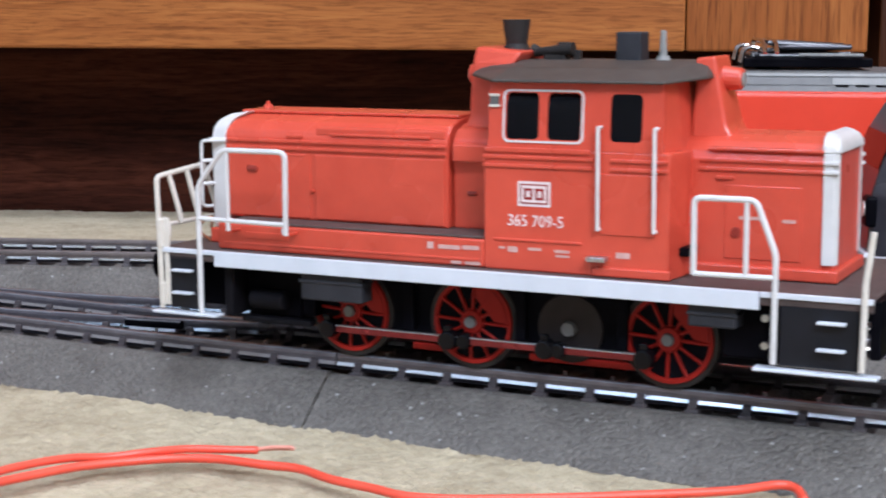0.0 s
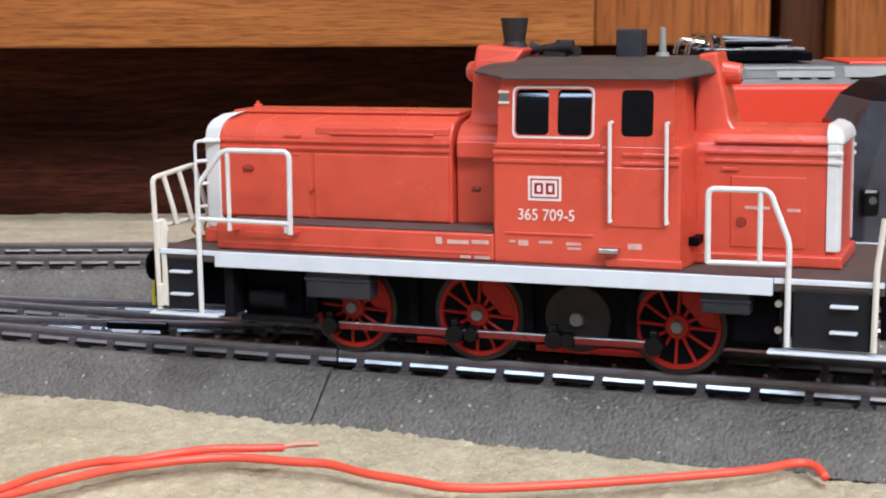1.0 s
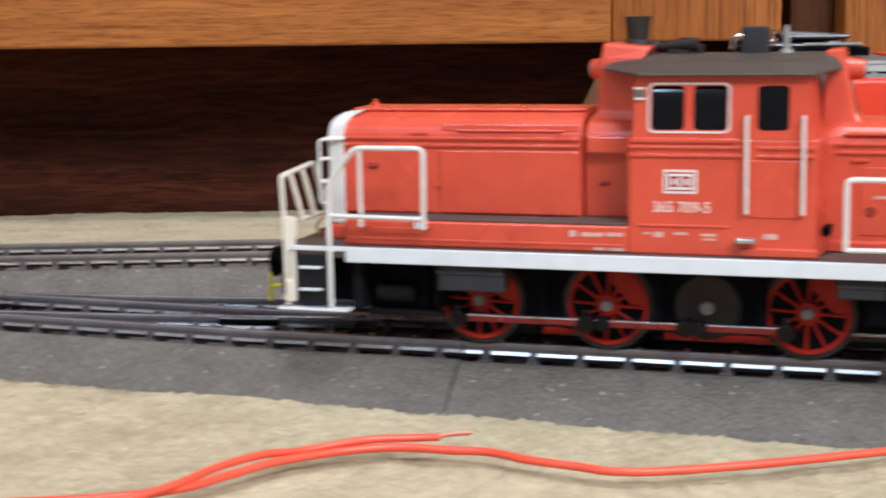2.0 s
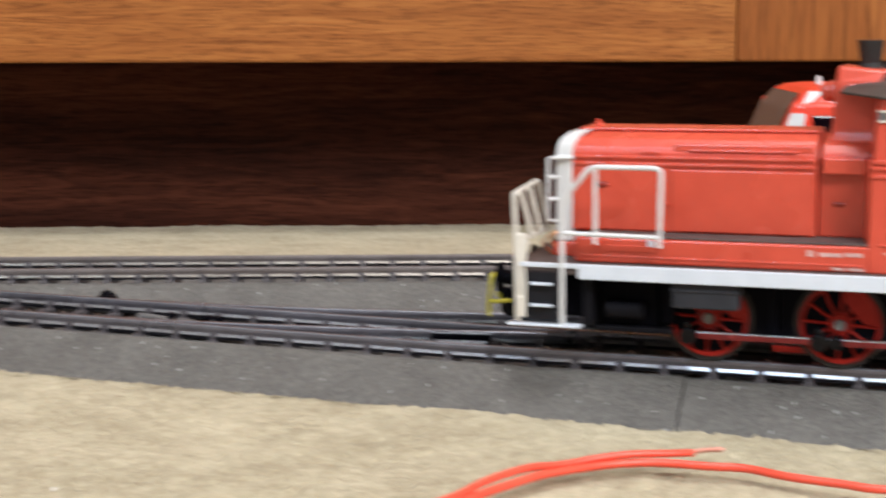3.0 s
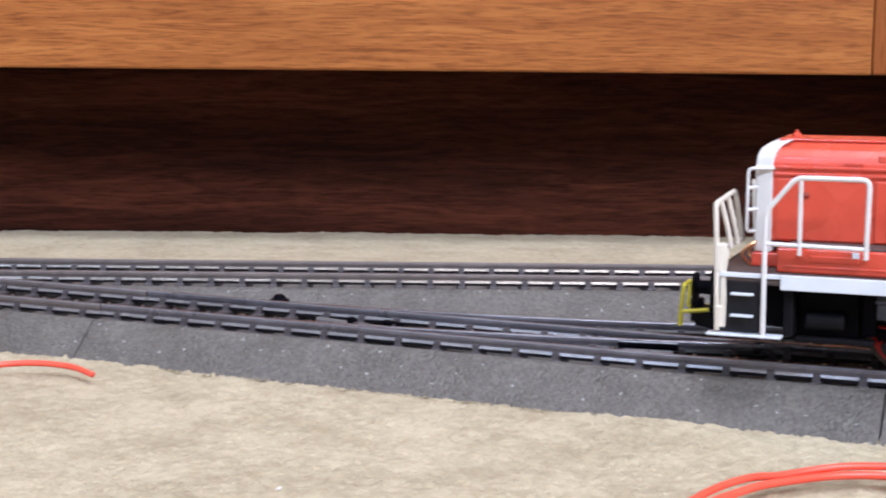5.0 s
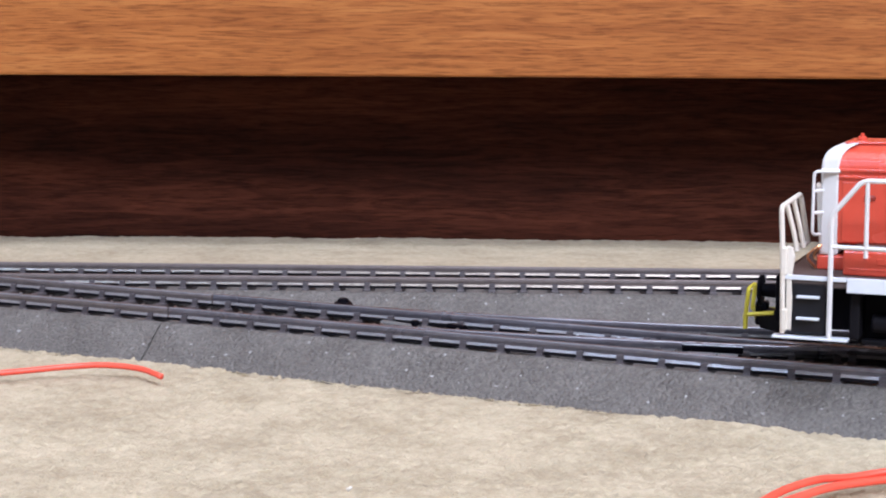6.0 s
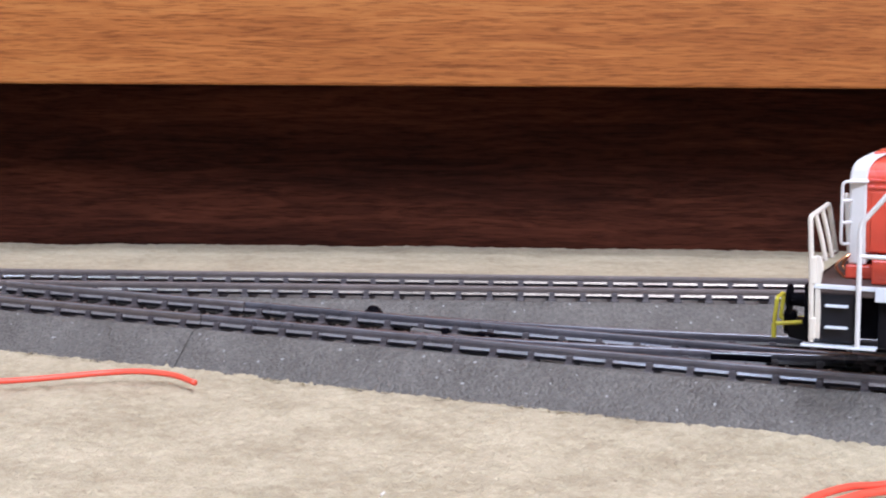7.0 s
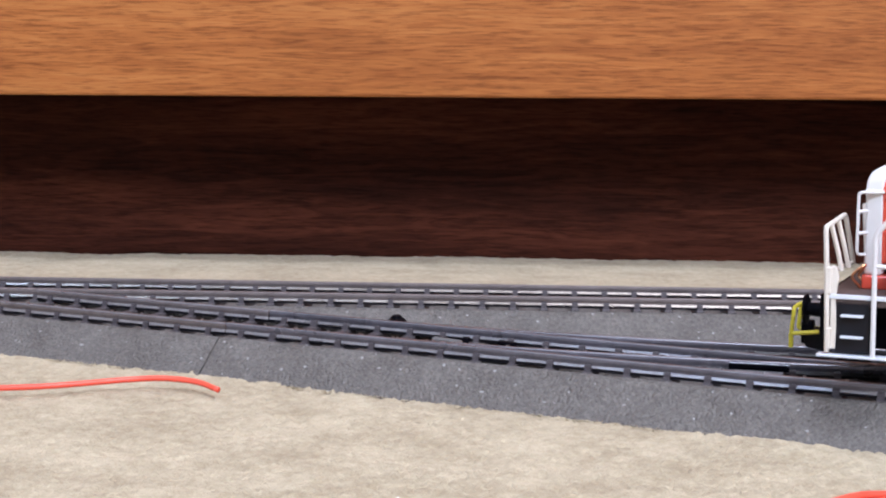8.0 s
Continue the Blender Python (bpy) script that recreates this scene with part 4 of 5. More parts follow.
# handrails
R = 0.36
for s in (-1, 1):
    y = s * 17.4
    a = part("handrail", tube(rounded([(-22.2, y, 6.0), (-22.2, y, 26.0), (-17.6, y, 31.6), (-6.4, y, 31.6), (-6.6, y, 19.2)], 1.2), 0.42), M_WHITE, loco, "white bent-wire handrail")
    part("post", tube([(-16.8, y, 31.5), (-16.8, y, 19.4)], R), M_WHITE, a)
    part("bar", tube([(-22.2, y, 21.0), (-6.6, y, 20.8)], R), M_WHITE, a)
    for x in (-16.8, -6.6):
        part("foot", box(x - 0.3, x + 0.3, *sorted((s * 14.4, s * 17.2)), 19.0, 19.4, 0.1), M_RED, a)
    b = part("handrail", tube(rounded([(56.2, y, 17.8), (56.2, y, 27.9), (64.4, y, 27.9), (67.1, y, 21.0), (67.0, y, 6.8)], 1.0), 0.42), M_WHITE, loco, "white bent-wire handrail")
    part("post", tube([(63.2, y, 27.8), (63.2, y, 18.0)], R), M_WHITE, b)
    part("bar", tube([(56.2, y, 17.9), (67.0, y, 18.0)], R), M_WHITE, b)
    part("post", tube([(78.3, y, 6.8), (78.5, y, 18.0), (79.3, y * 0.99, 24.6)], 0.42), M_CREAM, b)
    # bracket rail at the nose's corner
    part("nose_rail", tube(rounded([(-22.4, s * 9.2, 32.2), (-26.4, s * 10.2, 32.2), (-26.5, s * 10.2, 21.8), (-25.4, s * 8.8, 21.8)], 0.8), 0.26), M_WHITE, loco, "thin white nose rail")
    for zz in (25.4, 29.0):
        part("rail_pin", cyl((-26.4, s * 10.2, zz), (-25.2, s * 8.6, zz), 0.3, n=8), M_WHITE, nose)
    # platform end rails: a frame with upright slats, cream
    yi = 5.6 if s < 0 else 11.0
    ends = part("end_rail", tube(rounded([(-29.6, s * 17.3, 6.6), (-29.8, s * 17.3, 19.0), (-30.2, s * 17.0, 27.0), (-29.4, s * yi, 28.0), (-28.4, s * (yi - 2.4), 19.6)], 0.9), 0.42), M_CREAM, loco, "cream platform end rail with slats")
    part("foot_plate", box(-30.0, -29.0, *sorted((s * 16.5, s * 17.7)), 16.0, 20.6, 0.3), M_CREAM, ends)
    part("foot_plate", box(-29.9, -28.9, *sorted((s * 16.6, s * 17.8)), 7.0, 10.6, 0.25), M_CREAM, ends)
    part("bracket", prism([(-29.2, 7.2), (-28.3, 7.0), (-28.2, 12.0), (-28.4, 15.5), (-27.9, 19.0), (-28.4, 20.6), (-29.2, 20.8)], s * 16.5, s * 17.1, 0.15), M_CREAM, ends, "cream rail bracket")
    part("bar", tube([(-29.8, s * 17.1, 19.4), (-28.4, s * (yi - 2.4), 19.6)], 0.36), M_CREAM, ends)
    for k in (0.24, 0.62):
        top = (-30.1 + 0.6 * k, s * (17.0 - (17.0 - yi) * k), 27.1 + 0.9 * k)
        part("slat", tube(rounded([top, (top[0] + 1.2, top[1] - s * 0.5, 22.4), (top[0] + 1.7, top[1] - s * 0.8, 19.5)], 1.5), 0.40), M_CREAM, ends)
    # foot steps at both ends
    for x0, x1, px0, px1 in ((-28.4, -22.8, -31.2, -19.2), (67.6, 77.8, 64.4, 80.4)):
        st = part("step_ladder", box(x0, x1, *sorted((s * 15.4, s * 16.9)), 6.6, 15.0, 0.2), M_STEP, loco, "black step plate")
        xm = x0 + 1.0 if x0 < 0 else x1 - 5.2
        for zz in (9.0, 12.5):
            part("tread", box(xm, xm + 3.6, *sorted((s * 16.6, s * 18.0)), zz, zz + 0.35, 0.1), M_SILL, st, "pale step tread")
        part("bottom_step", box(px0, px1, *sorted((s * 15.6, s * 18.0)), 5.8, 6.2, 0.12), M_SILL, st, "pale bottom step")
    for zz in (9.0, 12.6):
        part("rivet", cyl((65.8, s * 16.6, zz), (65.8, s * 17.2, zz), 0.5, n=10), M_STEEL, loco)

# wheels with spokes, counterweights, coupling rods
WHEEL_R = 7.1


def wheel(x, crank):
    """Both wheels of an axle as parts; crank: degrees of the crank pin."""
    for s in (-1, 1):
        y = s * 8.2
        w = part("wheel", cyl((x, s * 6.9, WHEEL_R), (x, s * 9.4, WHEEL_R), WHEEL_R, WHEEL_R, 48, 0.15), M_TYRE, loco, "dark wheel tyre")
        bm = cyl((x, s * 9.40, WHEEL_R), (x, s * 9.44, WHEEL_R), 5.9, n=40)
        part("wheel_back", bm, M_BLACK, w)
        bm = bmesh.new()
        n = 48
        rings = []
        for r, d in ((6.35, 9.42), (6.25, 9.8), (5.7, 9.8), (5.55, 9.42)):
            rings.append([bm.verts.new((x + r * math.cos(2 * math.pi * k / n), s * d, WHEEL_R + r * math.sin(2 * math.pi * k / n))) for k in range(n)])
        for a, b in zip(rings, rings[1:]):
            for k in range(n):
                bm.faces.new((a[k], a[(k + 1) % n], b[(k + 1) % n], b[k]))
        part("rim", bm, M_WHEEL, w, "red wheel rim")
        for k in range(12):
            a = radians(crank + 15 + 30 * k)
            c, sn = math.cos(a), math.sin(a)
            part("spoke", tube([(x + 1.6 * c, s * 9.75, WHEEL_R + 1.6 * sn), (x + 6.0 * c, s * 9.6, WHEEL_R + 6.0 * sn)], 0.27, 6), M_WHEEL, w)
        arcs = [(x + r * math.cos(radians(crank + 180 + d)), WHEEL_R + r * math.sin(radians(crank + 180 + d))) for r, d in [(3.6, -38), (5.7, -42), (5.7, -28), (5.7, -14), (5.7, 0), (5.7, 14), (5.7, 28), (5.7, 42), (3.6, 38)]]
        part("counterweight", prism(arcs, s * 9.4, s * 9.9), M_WHEEL, w)
        part("hub", cyl((x, s * 9.3, WHEEL_R), (x, s * 10.3, WHEEL_R), 2.0, 1.7, 20, 0.2), M_WHEEL, w)
        part("axle_end", cyl((x, s * 10.2, WHEEL_R), (x, s * 10.8, WHEEL_R), 0.95, 0.85, 16, 0.1), M_GREY, w, "grey axle end")


CRANK = 222
for x in (0.0, 20.4, 50.5):
    wheel(x, CRANK)
dx, dz = 3.9 * math.cos(radians(CRANK)), 3.9 * math.sin(radians(CRANK))
for s in (-1, 1):
    jack = part("jackshaft", cyl((35.7, s * 7.5, 7.3), (35.7, s * 9.6, 7.3), 5.0, 5.0, 36, 0.2), M_JACK, loco, "dark jackshaft disc")
    part("axle_end", cyl((35.7, s * 9.5, 7.3), (35.7, s * 10.6, 7.3), 1.1, 1.0, 16, 0.1), M_GREY, jack)
    rod = part("coupling_rod", box(dx, 50.5 + dx, *sorted((s * 11.1, s * 11.9)), WHEEL_R + dz - 0.5, WHEEL_R + dz + 0.5, 0.15), M_ROD, loco, "dull red coupling rod")
    # bright strip laid on top in place of the rod's highlight
    part("rod_highlight", box(dx, 50.5 + dx, *sorted((s * 11.2, s * 11.98)), WHEEL_R + dz + 0.46, WHEEL_R + dz + 0.62, 0.06), M_STEEL, rod, "thin bright strip as the rod's top highlight")
    for x in (0.0, 20.4, 35.7, 50.5):
        part("rod_end", cyl((x + dx, s * 10.8, WHEEL_R + dz), (x + dx, s * 12.7, WHEEL_R + dz), 1.55, 1.35, 18, 0.25), M_GLOSS, rod, "glossy black rod bearing")
        part("oil_cup", box(x + dx - 0.55, x + dx + 0.55, *sorted((s * 11.3, s * 12.4)), WHEEL_R + dz + 1.2, WHEEL_R + dz + 2.2, 0.2), M_GLOSS, rod)
    for x in (22.9, 37.7):
        part("rod_joint", cyl((x + dx, s * 10.9, WHEEL_R + dz), (x + dx, s * 12.5, WHEEL_R + dz), 1.25, 1.1, 16, 0.25), M_GLOSS, rod)
    part("brake_rod", box(29.0, 45.4, *sorted((s * 8.0, s * 8.8)), 1.9, 2.9, 0.15), M_WHEEL, loco, "red brake rod")
    part("brake_rod", box(10.0, 15.0, *sorted((s * 8.0, s * 8.8)), 1.9, 2.9, 0.15), M_WHEEL, loco)
    # side boxes under the sill
    bx = part("battery_box", box(-4.8, 5.6, *sorted((s * 13.0, s * 16.4)), 9.6, 13.6, 0.3), M_HATCH, loco, "dark grey equipment box")
    part("box_lid", box(-5.0, 5.8, *sorted((s * 13.0, s * 16.6)), 12.2, 12.7, 0.1), M_HATCH, bx)
    bx = part("battery_box", box(55.2, 61.8, *sorted((s * 13.0, s * 16.4)), 10.6, 13.7, 0.3), M_HATCH, loco, "dark grey equipment box")
    part("box_lid", box(55.0, 62.0, *sorted((s * 13.0, s * 16.6)), 12.2, 12.6, 0.1), M_HATCH, bx)
    part("frame_plate", box(-19.4, -17.8, *sorted((s * 9.2, s * 15.2)), 5.8, 14.0, 0.25), M_DARK, loco, "dark upright frame plate")
    part("frame_plate", box(-17.8, -8.0, *sorted((s * 9.2, s * 11.0)), 5.4, 14.0, 0.3), M_BLACK, loco)
    part("frame_rail", box(-17.8, -5.4, *sorted((s * 11.0, s * 13.0)), 4.6, 5.5, 0.2), M_DARK, loco)
    part("air_tank", cyl((-16.2, s * 12.2, 8.2), (-10.0, s * 12.2, 8.2), 1.5, 1.5, 20, 0.4), M_DARK, loco, "dark round air tank")
    part("frame_plate", box(-29.4, -19.5, *sorted((s * 1.0, s * 13.0)), 6.8, 14.0, 0.3), M_BLACK, loco)
    part("frame_plate", box(-7.4, -5.2, *sorted((s * 9.2, s * 11.8)), 6.0, 14.0, 0.3), M_BLACK, loco)
    part("frame_plate", box(58.8, 65.2, *sorted((s * 9.2, s * 12.8)), 6.0, 14.0, 0.4), M_BLACK, loco)
    for x in (9.4, 27.5, 43.0):
        part("spring_hanger", box(x, x + 1.6, *sorted((s * 9.0, s * 10.4)), 5.0, 13.8, 0.2), M_BLACK, loco)
    # buffers
    for e in (-1, 1):
        xb = -31.0 if e < 0 else 80.4
        bf = part("buffer", cyl((xb, s * 10.2, 12.2), (xb + e * 3.4, s * 10.2, 12.2), 1.3, 1.1, 18), M_BLACK, loco)
        part("buffer_head", cyl((xb + e * 3.4, s * 10.2, 12.2), (xb + e * 3.9, s * 10.2, 12.2), 2.6, 2.5, 26, 0.15), M_BLACK, bf)
# coupling hooks with yellow loops
for e, x0 in ((-1, -31.0), (1, 80.4)):
    cp = part("coupler", box(*sorted((x0, x0 + e * 4.6)), -1.4, 1.4, 5.6, 7.4, 0.3), M_BLACK, loco, "black coupling hook")
    part("loop", tube(rounded([(x0 + e * 2.6, -4.6, 7.4), (x0 + e * 7.4, -4.6, 6.8), (x0 + e * 6.9, -4.6, 11.4), (x0 + e * 6.9, 0.6, 11.4), (x0 + e * 7.4, 0.6, 6.8), (x0 + e * 2.6, 0.6, 7.2)], 0.6), 0.36), M_YELLOW, cp, "yellow coupling loop")
    part("hook_plate", prism([(x0 + e * 1.0, 3.6), (x0 + e * 5.2, 4.4), (x0 + e * 5.6, 6.4), (x0 + e * 4.0, 7.6), (x0 + e * 1.0, 7.8)], -3.4, -2.4, 0.2), M_DARK, cp)
    part("prong", tube([(x0 + e * 7.4, -4.6, 6.9), (x0 + e * 7.4, -4.6, 4.4)], 0.42), M_YELLOW, cp)
    part("prong", tube([(x0 + e * 7.4, 4.6, 6.9), (x0 + e * 7.4, 4.6, 4.4)], 0.42), M_YELLOW, cp)
    part("hook", box(*sorted((x0 + e * 4.4, x0 + e * 6.6)), -1.0, 1.0, 4.4, 8.6, 0.4), M_BLACK, cp)
part("copper_wire", tube(spline([(-26, -9, 16.2), (-27, -11, 18.4), (-25, -10, 20.2), (-26.5, -8, 18.0), (-24.6, -9, 17.0)], 6), 0.22), M_COPPER, loco, "bare twisted copper strands")

# printing on the near and far side
for s in (-1,):
    y = s * 14.52
    sign = part("emblem", box(29.85, 34.75, *sorted((y, y - 0.05)), 25.15, 28.65), M_PRINT, cab, "white square emblem with red border bars")
    part("emblem_field", box(30.2, 34.4, *sorted((y - 0.05, y - 0.08)), 25.5, 28.3), M_WHEEL, sign)
    part("emblem_field", box(30.42, 34.18, *sorted((y - 0.08, y - 0.11)), 25.72, 28.08), M_PRINT, sign)
    for x0, x1 in ((30.8, 32.1), (32.5, 33.8)):
        part("emblem_bar", box(x0, x1, *sorted((y - 0.11, y - 0.14)), 26.1, 27.7), M_WHEEL, sign)
        part("emblem_bar", box(x0 + 0.4, x1 - 0.35, *sorted((y - 0.14, y - 0.17)), 26.45, 27.35), M_PRINT, sign)
    words("365 709-5", 2.3, 32.5, y - 0.05, 23.05, cab, M_PRINT, width=8.3)
    for x0, x1, z0, z1 in ((26.9, 27.9, 19.0, 19.3), (28.3, 29.8, 18.6, 19.4), (31.4, 33.4, 19.0, 19.4), (35.4, 37.6, 18.9, 19.3), (35.6, 37.6, 18.3, 18.6), (44.4, 46.4, 18.7, 19.5)):
        part("print_bar", box(x0, x1, *sorted((y, y - 0.06)), z0, z1), M_PALE_PRINT, cab)
    for x0, x1, z0, z1 in ((15.6, 16.6, 18.3, 19.3), (17.4, 20.8, 18.4, 19.0), (21.2, 23.8, 18.5, 19.1), (19.4, 21.0, 16.35, 16.8), (21.6, 24.0, 16.35, 16.8)):
        part("print_bar", box(x0, x1, *sorted((y, y - 0.06)), z0, z1), M_PALE_PRINT, body)
    part("print_plate", box(-9.0, -7.9, *sorted((y - 0.1, y - 0.2)), 18.9, 19.9), M_SILL, body, "small white plate")
    for x0, x1, z0 in ((59.4, 62.9, 24.0), (65.3, 67.1, 23.8)):
        part("print_bar", box(x0, x1, *sorted((s * 7.76, s * 7.84)), z0, z0 + 0.45), M_PALE_PRINT, rear)

# ---- red electric locomotive on the far track, seen over the shunter ----
_ex, _ey = on_a(68.5)
ELOC = pose(_ex * MM, _ey * MM, RAIL_Z * MM, 0, 0, math.degrees(HEAD_A))
eloc = tagged(thing("electric_locomotive", ELOC), "bright red model electric locomotive with grey roof on the far track", "locomotive")
EL = 205.0


def ering(x0, w, z):
    return [(x0, -w * 0.86, z), (x0 + 5, -w, z), (EL - x0 - 5, -w, z), (EL - x0, -w * 0.86, z), (EL - x0, w * 0.86, z), (EL - x0 - 5, w, z), (x0 + 5, w, z), (x0, w * 0.86, z)]


part_shell = loft([ering(1.5, 16.0, 5.0), ering(0.0, 16.6, 16.0), ering(1.5, 16.6, 24.0), ering(6.5, 16.0, 35.4), ering(7.2, 15.4, 36.2)], M_BRIGHTRED, "body_shell", eloc, "bright red body shell", 0.3)
roof2 = loft([ering(21, 15.2, 36.1), ering(21.5, 14.4, 37.4), ering(23, 12.4, 39.9), ering(23.5, 11.8, 40.1)], M_GREY, "roof", eloc, "grey panelled roof", 0.15)
def roof_panel(x0, x1, s, lo, hi, material, label="grey roof panel"):
    """A raised panel lying on the roof's slope, between two shares of its height."""
    bm = bmesh.new()
    q = []
    for x, k in ((x0, lo), (x1, lo), (x1, hi), (x0, hi)):
        q.append(bm.verts.new((x, s * (14.3 - 1.7 * k + 0.22), 37.5 + 2.2 * k)))
    q2 = [bm.verts.new((v.co.x, v.co.y - s * 0.4, v.co.z)) for v in q]
    bm.faces.new(q)
    for k in range(4):
        bm.faces.new((q[k], q[(k + 1) % 4], q2[(k + 1) % 4], q2[k]))
    part("roof_panel", bm, material, roof2, label)


for s in (-1, 1):
    roof_panel(25.5, 53.5, s, 0.0, 0.62, M_GREY)
    roof_panel(25.5, 66.4, s, 0.76, 1.0, M_LGREY, "narrow pale roof strip")
    roof_panel(54.3, 66.4, s, 0.05, 0.62, M_LGREY)
    for x0 in (68.4, 94.4, 120.4, 146.4):
        roof_panel(x0, x0 + 25.2, s, 0.05, 1.0, M_LGREY)
    for x0 in (54.8, 58.8, 62.8, 69.5, 78.0, 86.5):
        part("slot", box(x0, x0 + (2.6 if x0 < 66 else 7.0), *sorted((s * 14.35, s * 14.75)), 37.2, 37.55, 0.08), M_DARK, roof2, "dark ventilation slot")
part("roof_ridge", box(70.0, 172.0, -11.2, 11.2, 40.0, 40.6, 0.2), M_BRIGHTRED, roof2, "red strip along the roof")
for s in (-1, 1):
    part("gutter", box(21, EL - 21, *sorted((s * 15.0, s * 15.7)), 35.3, 35.9, 0.1), M_DARK, roof2)
for sgn, x in ((1, 0.0), (-1, EL)):
    bm = bmesh.new()
    low = [bm.verts.new((x + sgn * (a - 0.25), y, z + 0.1)) for a, y, z in ((1.6, -12.6, 24.6), (1.6, 12.6, 24.6))]
    mid = [bm.verts.new((x + sgn * (a - 0.25), y, z + 0.1)) for a, y, z in ((6.2, -12.6, 34.6), (6.2, 12.6, 34.6))]
    top = [bm.verts.new((x + sgn * (a - 0.25), y, z + 0.1)) for a, y, z in ((8.7, -11.2, 37.8), (8.7, 11.2, 37.8))]
    bm.faces.new((low[0], low[1], mid[1], mid[0]))
    bm.faces.new((mid[0], mid[1], top[1], top[0]))
    part("windscreen", bm, M_SCREEN, part_shell, "smoked sloping windscreen")
    head = [[(x + sgn * a, y, z) for a, y in ((a0, -w0), (a0 + 4, -w1), (21.5, -w1), (21.5, w1), (a0 + 4, w1), (a0, w0))] for a0, w0, w1, z in ((6.4, 13.4, 15.9, 34.8), (8.9, 12.2, 14.2, 37.9), (10.6, 10.6, 12.4, 38.9), (13.0, 8.0, 9.6, 39.4))]
    loft(head, M_BRIGHTRED, "cab_roof", part_shell, "red rounded cab roof", 0.3)
    for s in (-1, 1):
        loft([[(x + sgn * a, s * b, 34.9) for a, b in ((8.0, 14.7), (17.6, 16.2), (17.6, 15.4), (8.0, 13.6))], [(x + sgn * a, s * b, 38.4) for a, b in ((10.2, 13.3), (17.6, 14.7), (17.6, 13.8), (10.2, 12.2))]], M_WHITE, "corner_panel", part_shell, "white corner panel under the cab roof")
    part("roof_fan", cyl((x + sgn * 15, -3.0, 39.0), (x + sgn * 15, -3.0, 41.2), 0.8, 0.5, 10), M_WHITE, part_shell, "small white roof horn")
    for s in (-1, 1):
        part("side_window", box(*sorted((x + sgn * 10.2, x + sgn * 15.4)), *sorted((s * 15.2, s * 16.5)), 26.4, 33.4, 0.4), M_GLASS, part_shell)
        loft([[(x + sgn * a, s * b, 25.0) for a, b in ((2.4, 14.6), (7.4, 16.75), (7.4, 15.6), (2.4, 13.6))], [(x + sgn * a, s * b, 33.8) for a, b in ((6.2, 14.3), (8.8, 16.3), (8.8, 15.2), (6.2, 13.2))]], M_WHITE, "corner_panel", part_shell, "white corner panel by the cab")
part("underframe", box(8, EL - 8, -13, 13, 2.5, 6.0, 0.5), M_DARK, eloc)
for x in (30, 56, EL - 56, EL - 30):
    for s in (-1, 1):
        part("wheel", cyl((x, s * 6.9, 6.9), (x, s * 9.4, 6.9), 6.9, 6.9, 32, 0.2), M_TYRE, eloc)


def pantograph(x, sgn):
    """A folded pantograph: base frame on insulators, lower arm, upper arm, contact strips."""
    p = part("pantograph", tube([(x - 11, -6, 43.0), (x + 11, -6, 43.0), (x + 11, 6, 43.0), (x - 11, 6, 43.0), (x - 11, -6, 43.0)], 0.5), M_PANTO, eloc, "folded metal pantograph")
    for a in (-10, 0, 10):
        for b in (-6, 6):
            part("insulator", cyl((x + a, b, 40.8), (x + a, b, 43.2), 1.1, 0.7, 12), M_DARK, p)
    for b in (-5, 5):
        part("lower_arm", tube([(x - sgn * 9, b * 0.6, 43.6), (x + sgn * 9, b, 44.8)], 0.6), M_PANTO, p)
        part("upper_arm", tube([(x + sgn * 9, b, 44.8), (x - sgn * 8, b * 1.4, 45.6)], 0.5), M_PANTO, p)
    for a in (-9.2, -6.8):
        part("contact_strip", tube(rounded([(x + sgn * a, -13, 43.8), (x + sgn * a, -10, 45.9), (x + sgn * a, 10, 45.9), (x + sgn * a, 13, 43.8)], 2.0), 0.5), M_CHROME, p, "bright contact strip")
    part("drive", box(x - 3, x + 5, -2, 2, 41, 44, 0.5), M_BLACK, p)
    part("base_plate", box(x - 13, x + 13, -8.5, 8.5, 40.7, 42.6, 0.3), M_BLACK, p)
    part("cover_plate", box(x - 6, x + 9, -7.0, 7.0, 44.4, 45.2, 0.3), M_SILVER, p, "dark grey cover plate")
    part("side_bar", box(x - 2, x + 11, -9.4, -8.6, 43.0, 43.6, 0.15), M_LGREY, p, "grey roof bar")
    for b in (-9.5, -5.5, 5.5, 9.5):
        part("horn", tube(rounded([(x - sgn * 13.5, b, 41.6), (x - sgn * 13.0, b, 44.4), (x - sgn * 11.0, b, 45.0), (x - sgn * 9.0, b, 43.9)], 0.9), 0.38), M_CHROME, p, "bright curved horn")


pantograph(50.0, 1)
pantograph(EL - 60.0, -1)
for x in (40, 84, 92, 100):
    part("roof_box", box(x, x + 5, -5, 5, 40.2 if x < 66 else 40.9, 42.6, 0.5), M_DARK, roof2)

# ---- dark grey locomotive on the middle line, behind the shunter's tail ----
GLOC = pose(0.1535, -0.0515, RAIL_Z * MM)
gloc = tagged(thing("electric_locomotive", GLOC), "dark silver model locomotive with sloping windscreen behind the shunter", "locomotive")
GL = 190.0


def gring(x0, w, z):
    return [(x0, -w * 0.7, z), (x0 + 4, -w, z), (GL - x0 - 4, -w, z), (GL - x0, -w * 0.7, z), (GL - x0, w * 0.7, z), (GL - x0 - 4, w, z), (x0 + 4, w, z), (x0, w * 0.7, z)]


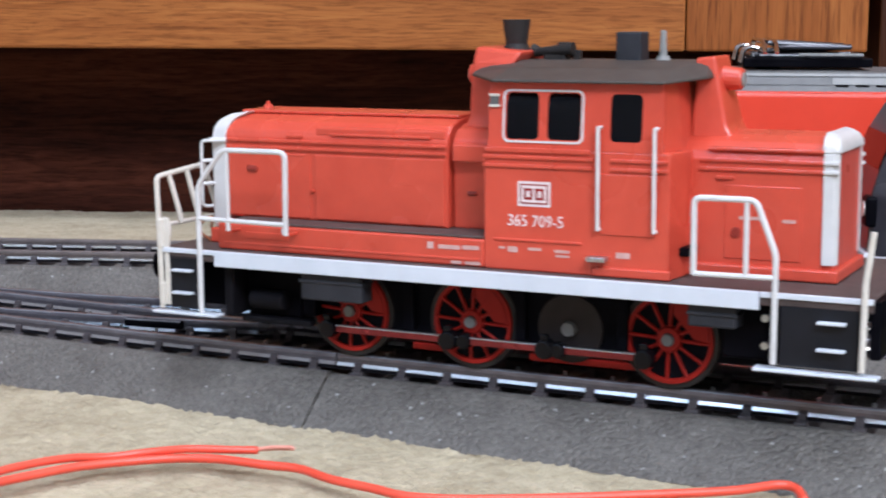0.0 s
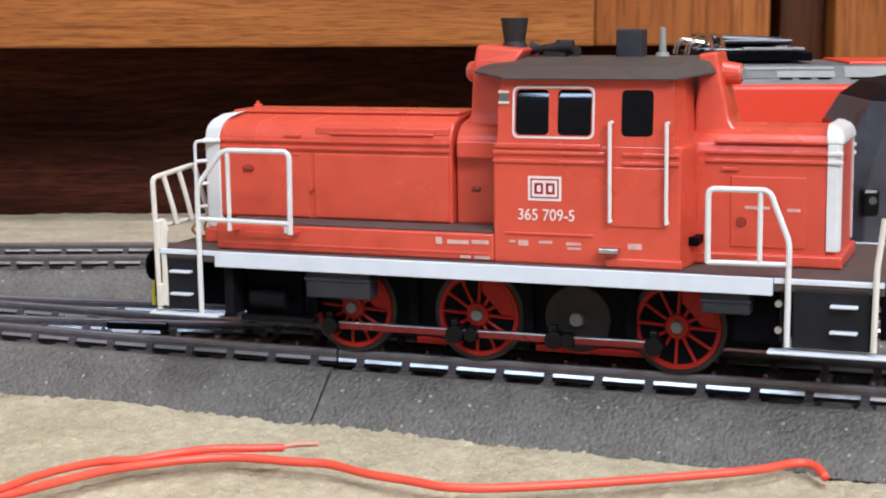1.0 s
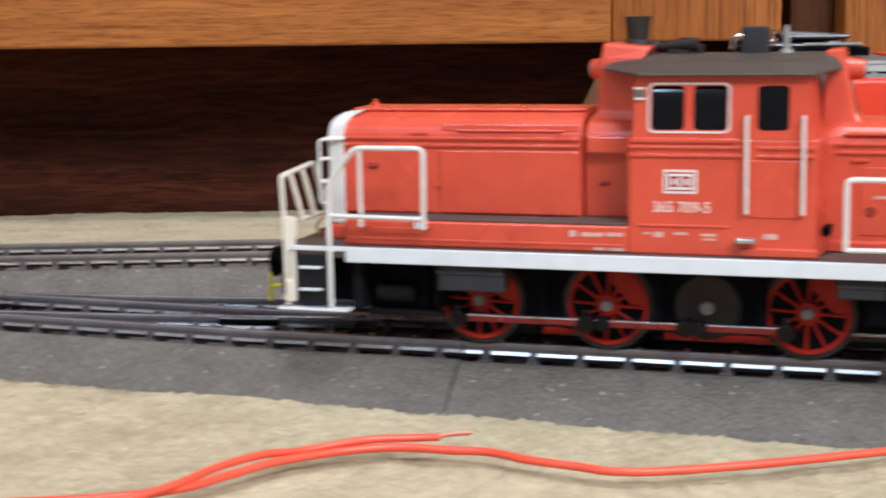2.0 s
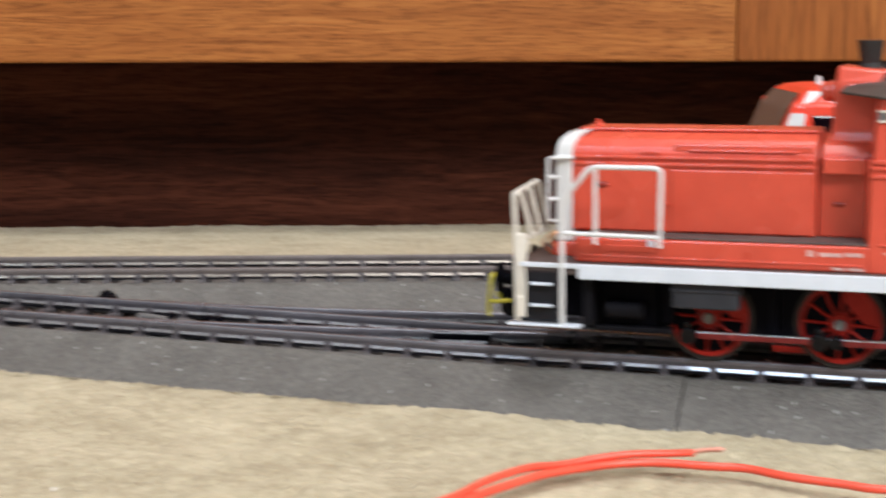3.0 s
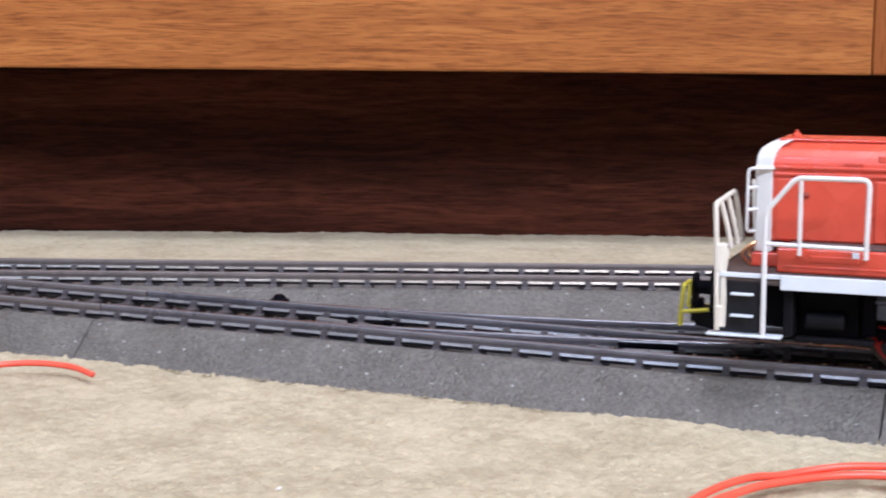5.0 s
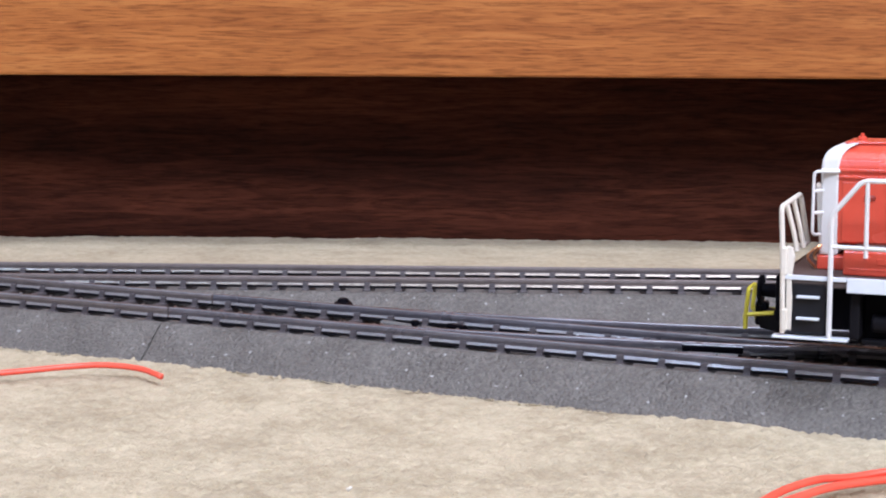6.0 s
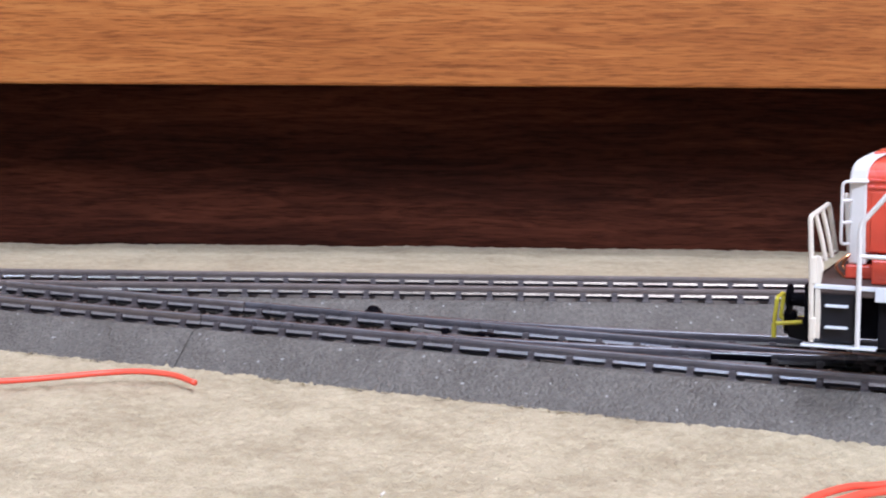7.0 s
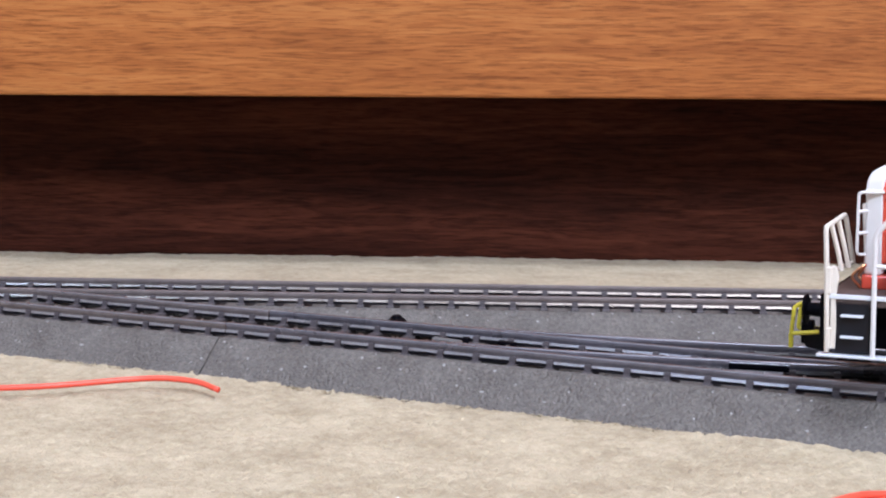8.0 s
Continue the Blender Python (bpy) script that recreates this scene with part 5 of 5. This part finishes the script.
gs = loft([gring(1.0, 15.4, 5.5), gring(0.0, 16.0, 10.0), gring(0.3, 16.0, 22.0), gring(1.5, 15.9, 26.0), gring(3.7, 15.5, 32.0), gring(6.2, 14.6, 36.4)], M_SILVER, "body_shell", gloc, "dark silver body shell", 0.4)
loft([gring(6.1, 14.5, 36.3), gring(9.5, 12.8, 39.0), gring(16, 9.0, 40.4)], M_DARK, "roof", gloc, "black roof", 0.3)
bm = bmesh.new()
for q in (((1.5, -10.6, 26.2), (1.5, 10.6, 26.2), (3.6, 10.4, 31.8), (3.6, -10.4, 31.8)),):
    bm.faces.new([bm.verts.new(p) for p in q])
bmesh.ops.translate(bm, vec=(-0.12, 0, 0.05), verts=bm.verts)
part("windscreen", bm, M_GLASS, gs, "dark windscreen")
for s in (-1, 1):
    cl = part("corner_lamp", box(3.4, 6.8, *sorted((s * 14.4, s * 16.5)), 16.8, 21.6, 0.7), M_GLOSS, gs, "glossy black corner lamp housing")
    part("lens", cyl((5.4, s * 16.4, 19.6), (5.4, s * 16.75, 19.6), 0.7, n=14), M_SCREEN, cl)
    part("side_plate", box(5.4, 14.0, *sorted((s * 15.6, s * 16.6)), 10.6, 12.0, 0.2), M_SILL, gs, "pale blue-grey plate under the lamp")
    part("skirt", box(1.6, 9.0, *sorted((s * 14.0, s * 16.7)), 6.2, 10.2, 0.4), M_GLOSS, gs, "black skirt behind the buffer")
    hl = part("headlamp", box(-0.6, 1.6, *sorted((s * 8.4, s * 12.4)), 16.6, 21.8, 0.5), M_BLACK, gs, "black headlamp housing")
    part("lens", cyl((-0.8, s * 10.4, 19.6), (-0.5, s * 10.4, 19.6), 1.3, n=14), M_LAMP, hl)
    part("side_window", box(8.0, 12.5, *sorted((s * 15.2, s * 16.2)), 23.5, 30.0, 0.4), M_GLASS, gs)
    bf = part("buffer", cyl((0.6, s * 10.2, 7.8), (-3.0, s * 10.2, 7.8), 1.3, 1.1, 16), M_BLACK, gs)
    part("buffer_head", box(-3.8, -3.0, *sorted((s * 7.6, s * 12.8)), 5.9, 9.7, 0.3), M_BLACK, bf)
    part("lamp_plate", box(-0.7, 0.4, *sorted((s * 4.0, s * 12.6)), 10.8, 12.2, 0.2), M_SILL, gs, "pale plate under the lamp")
part("nose_sign", box(-0.5, 0.5, -3.0, 3.0, 14.0, 16.0, 0.3), M_SILL, gs)
part("underframe", box(4, GL - 4, -12, 12, 2.5, 6.0, 0.5), M_BLACK, gloc)
for x in (24, 50, GL - 50, GL - 24):
    for s in (-1, 1):
        part("wheel", cyl((x, s * 6.9, 6.9), (x, s * 9.4, 6.9), 6.9, 6.9, 32, 0.2), M_TYRE, gloc)

# ---- turnout fittings ----
lever = tagged(thing("point_lever", pose(-0.037, -0.0225, -0.0008)), "small black turnout lever on grey ballast", "lever")
part("housing", prism([(-2.5, 2.0), (2.5, 2.0), (2.4, 6.0), (1.6, 7.3), (-1.3, 7.3), (-2.3, 5.8)], -2.2, 2.2, 0.6), M_BLACK, lever)
part("knob", cyl((0.2, 0, 7.0), (0.2, 0, 8.0), 1.3, 1.0, 14, 0.3), M_BLACK, lever)
part("foot", box(-3.4, 3.4, -2.6, 2.6, 1.6, 4.6, 0.4), M_BLACK, lever)

# ---- red wires lying on the carpet ----
def wire(pts, r, label):
    return tagged(part("wire", tube(spline([(x, y, z) for x, y, z in pts], 8), r, 10), M_WIRE, None, "", True), label, "wire", group="red wires on the carpet")


wire([(-30.0, -149.0, 1.2), (-10.0, -147.8, 1.2), (8.0, -147.6, 1.2), (20.0, -147.0, 1.3), (28.0, -144.2, 1.3), (33.5, -139.6, 1.4), (39.0, -135.0, 1.5), (45.2, -131.6, 1.4), (50.6, -129.8, 1.4), (56.6, -129.5, 1.4), (63.5, -131.3, 1.3), (68.3, -132.6, 1.3), (73.1, -136.7, 1.3), (79.2, -140.2, 1.3), (83.5, -142.8, 1.3), (90.0, -143.4, 1.3), (101.0, -142.0, 1.3), (112.4, -139.8, 1.3), (124.0, -137.3, 1.4), (130.0, -135.0, 1.6), (132.3, -136.0, 1.5), (132.9, -139.4, 1.0)], 0.60, "red insulated wire snaking over beige carpet")
cut = wire([(-20.0, -158.0, 1.2), (2.0, -154.5, 1.2), (16.0, -151.0, 1.3), (25.5, -146.2, 1.9), (32.0, -139.8, 2.6), (37.6, -134.6, 2.5), (42.6, -131.4, 1.9), (47.8, -129.6, 2.2), (52.6, -129.2, 2.6), (58.4, -128.4, 2.4), (61.8, -127.6, 2.2)], 0.55, "red insulated wire with cut end on carpet")
for bend, lift in ((-0.3, 0.6), (1.0, 0.0)):
    part("strand", tube(spline([(61.0, -127.7, 2.2), (63.4, -127.0 + 0.3 * bend, 2.2 + 0.5 * lift), (66.4, -126.4 + bend, 1.9 + lift)], 5), 0.26, 7), M_STRAND, cut, "pale frayed strand")
wire([(-190, -84, 1.3), (-130, -77, 1.3), (-102.8, -71.8, 1.3), (-93.4, -68.9, 1.4), (-84.2, -64.6, 1.5), (-77.0, -63.6, 1.7), (-70.3, -65.4, 1.5), (-65.5, -69.4, 1.0)], 0.55, "end of a red wire on beige carpet")
tagged(part("lint", cyl((-27.0, -133.8, 0.1), (-26.4, -133.5, 0.5), 0.3, 0.2, 7), M_CREAM, None, "", True), "tiny white speck of lint on carpet", "lint")
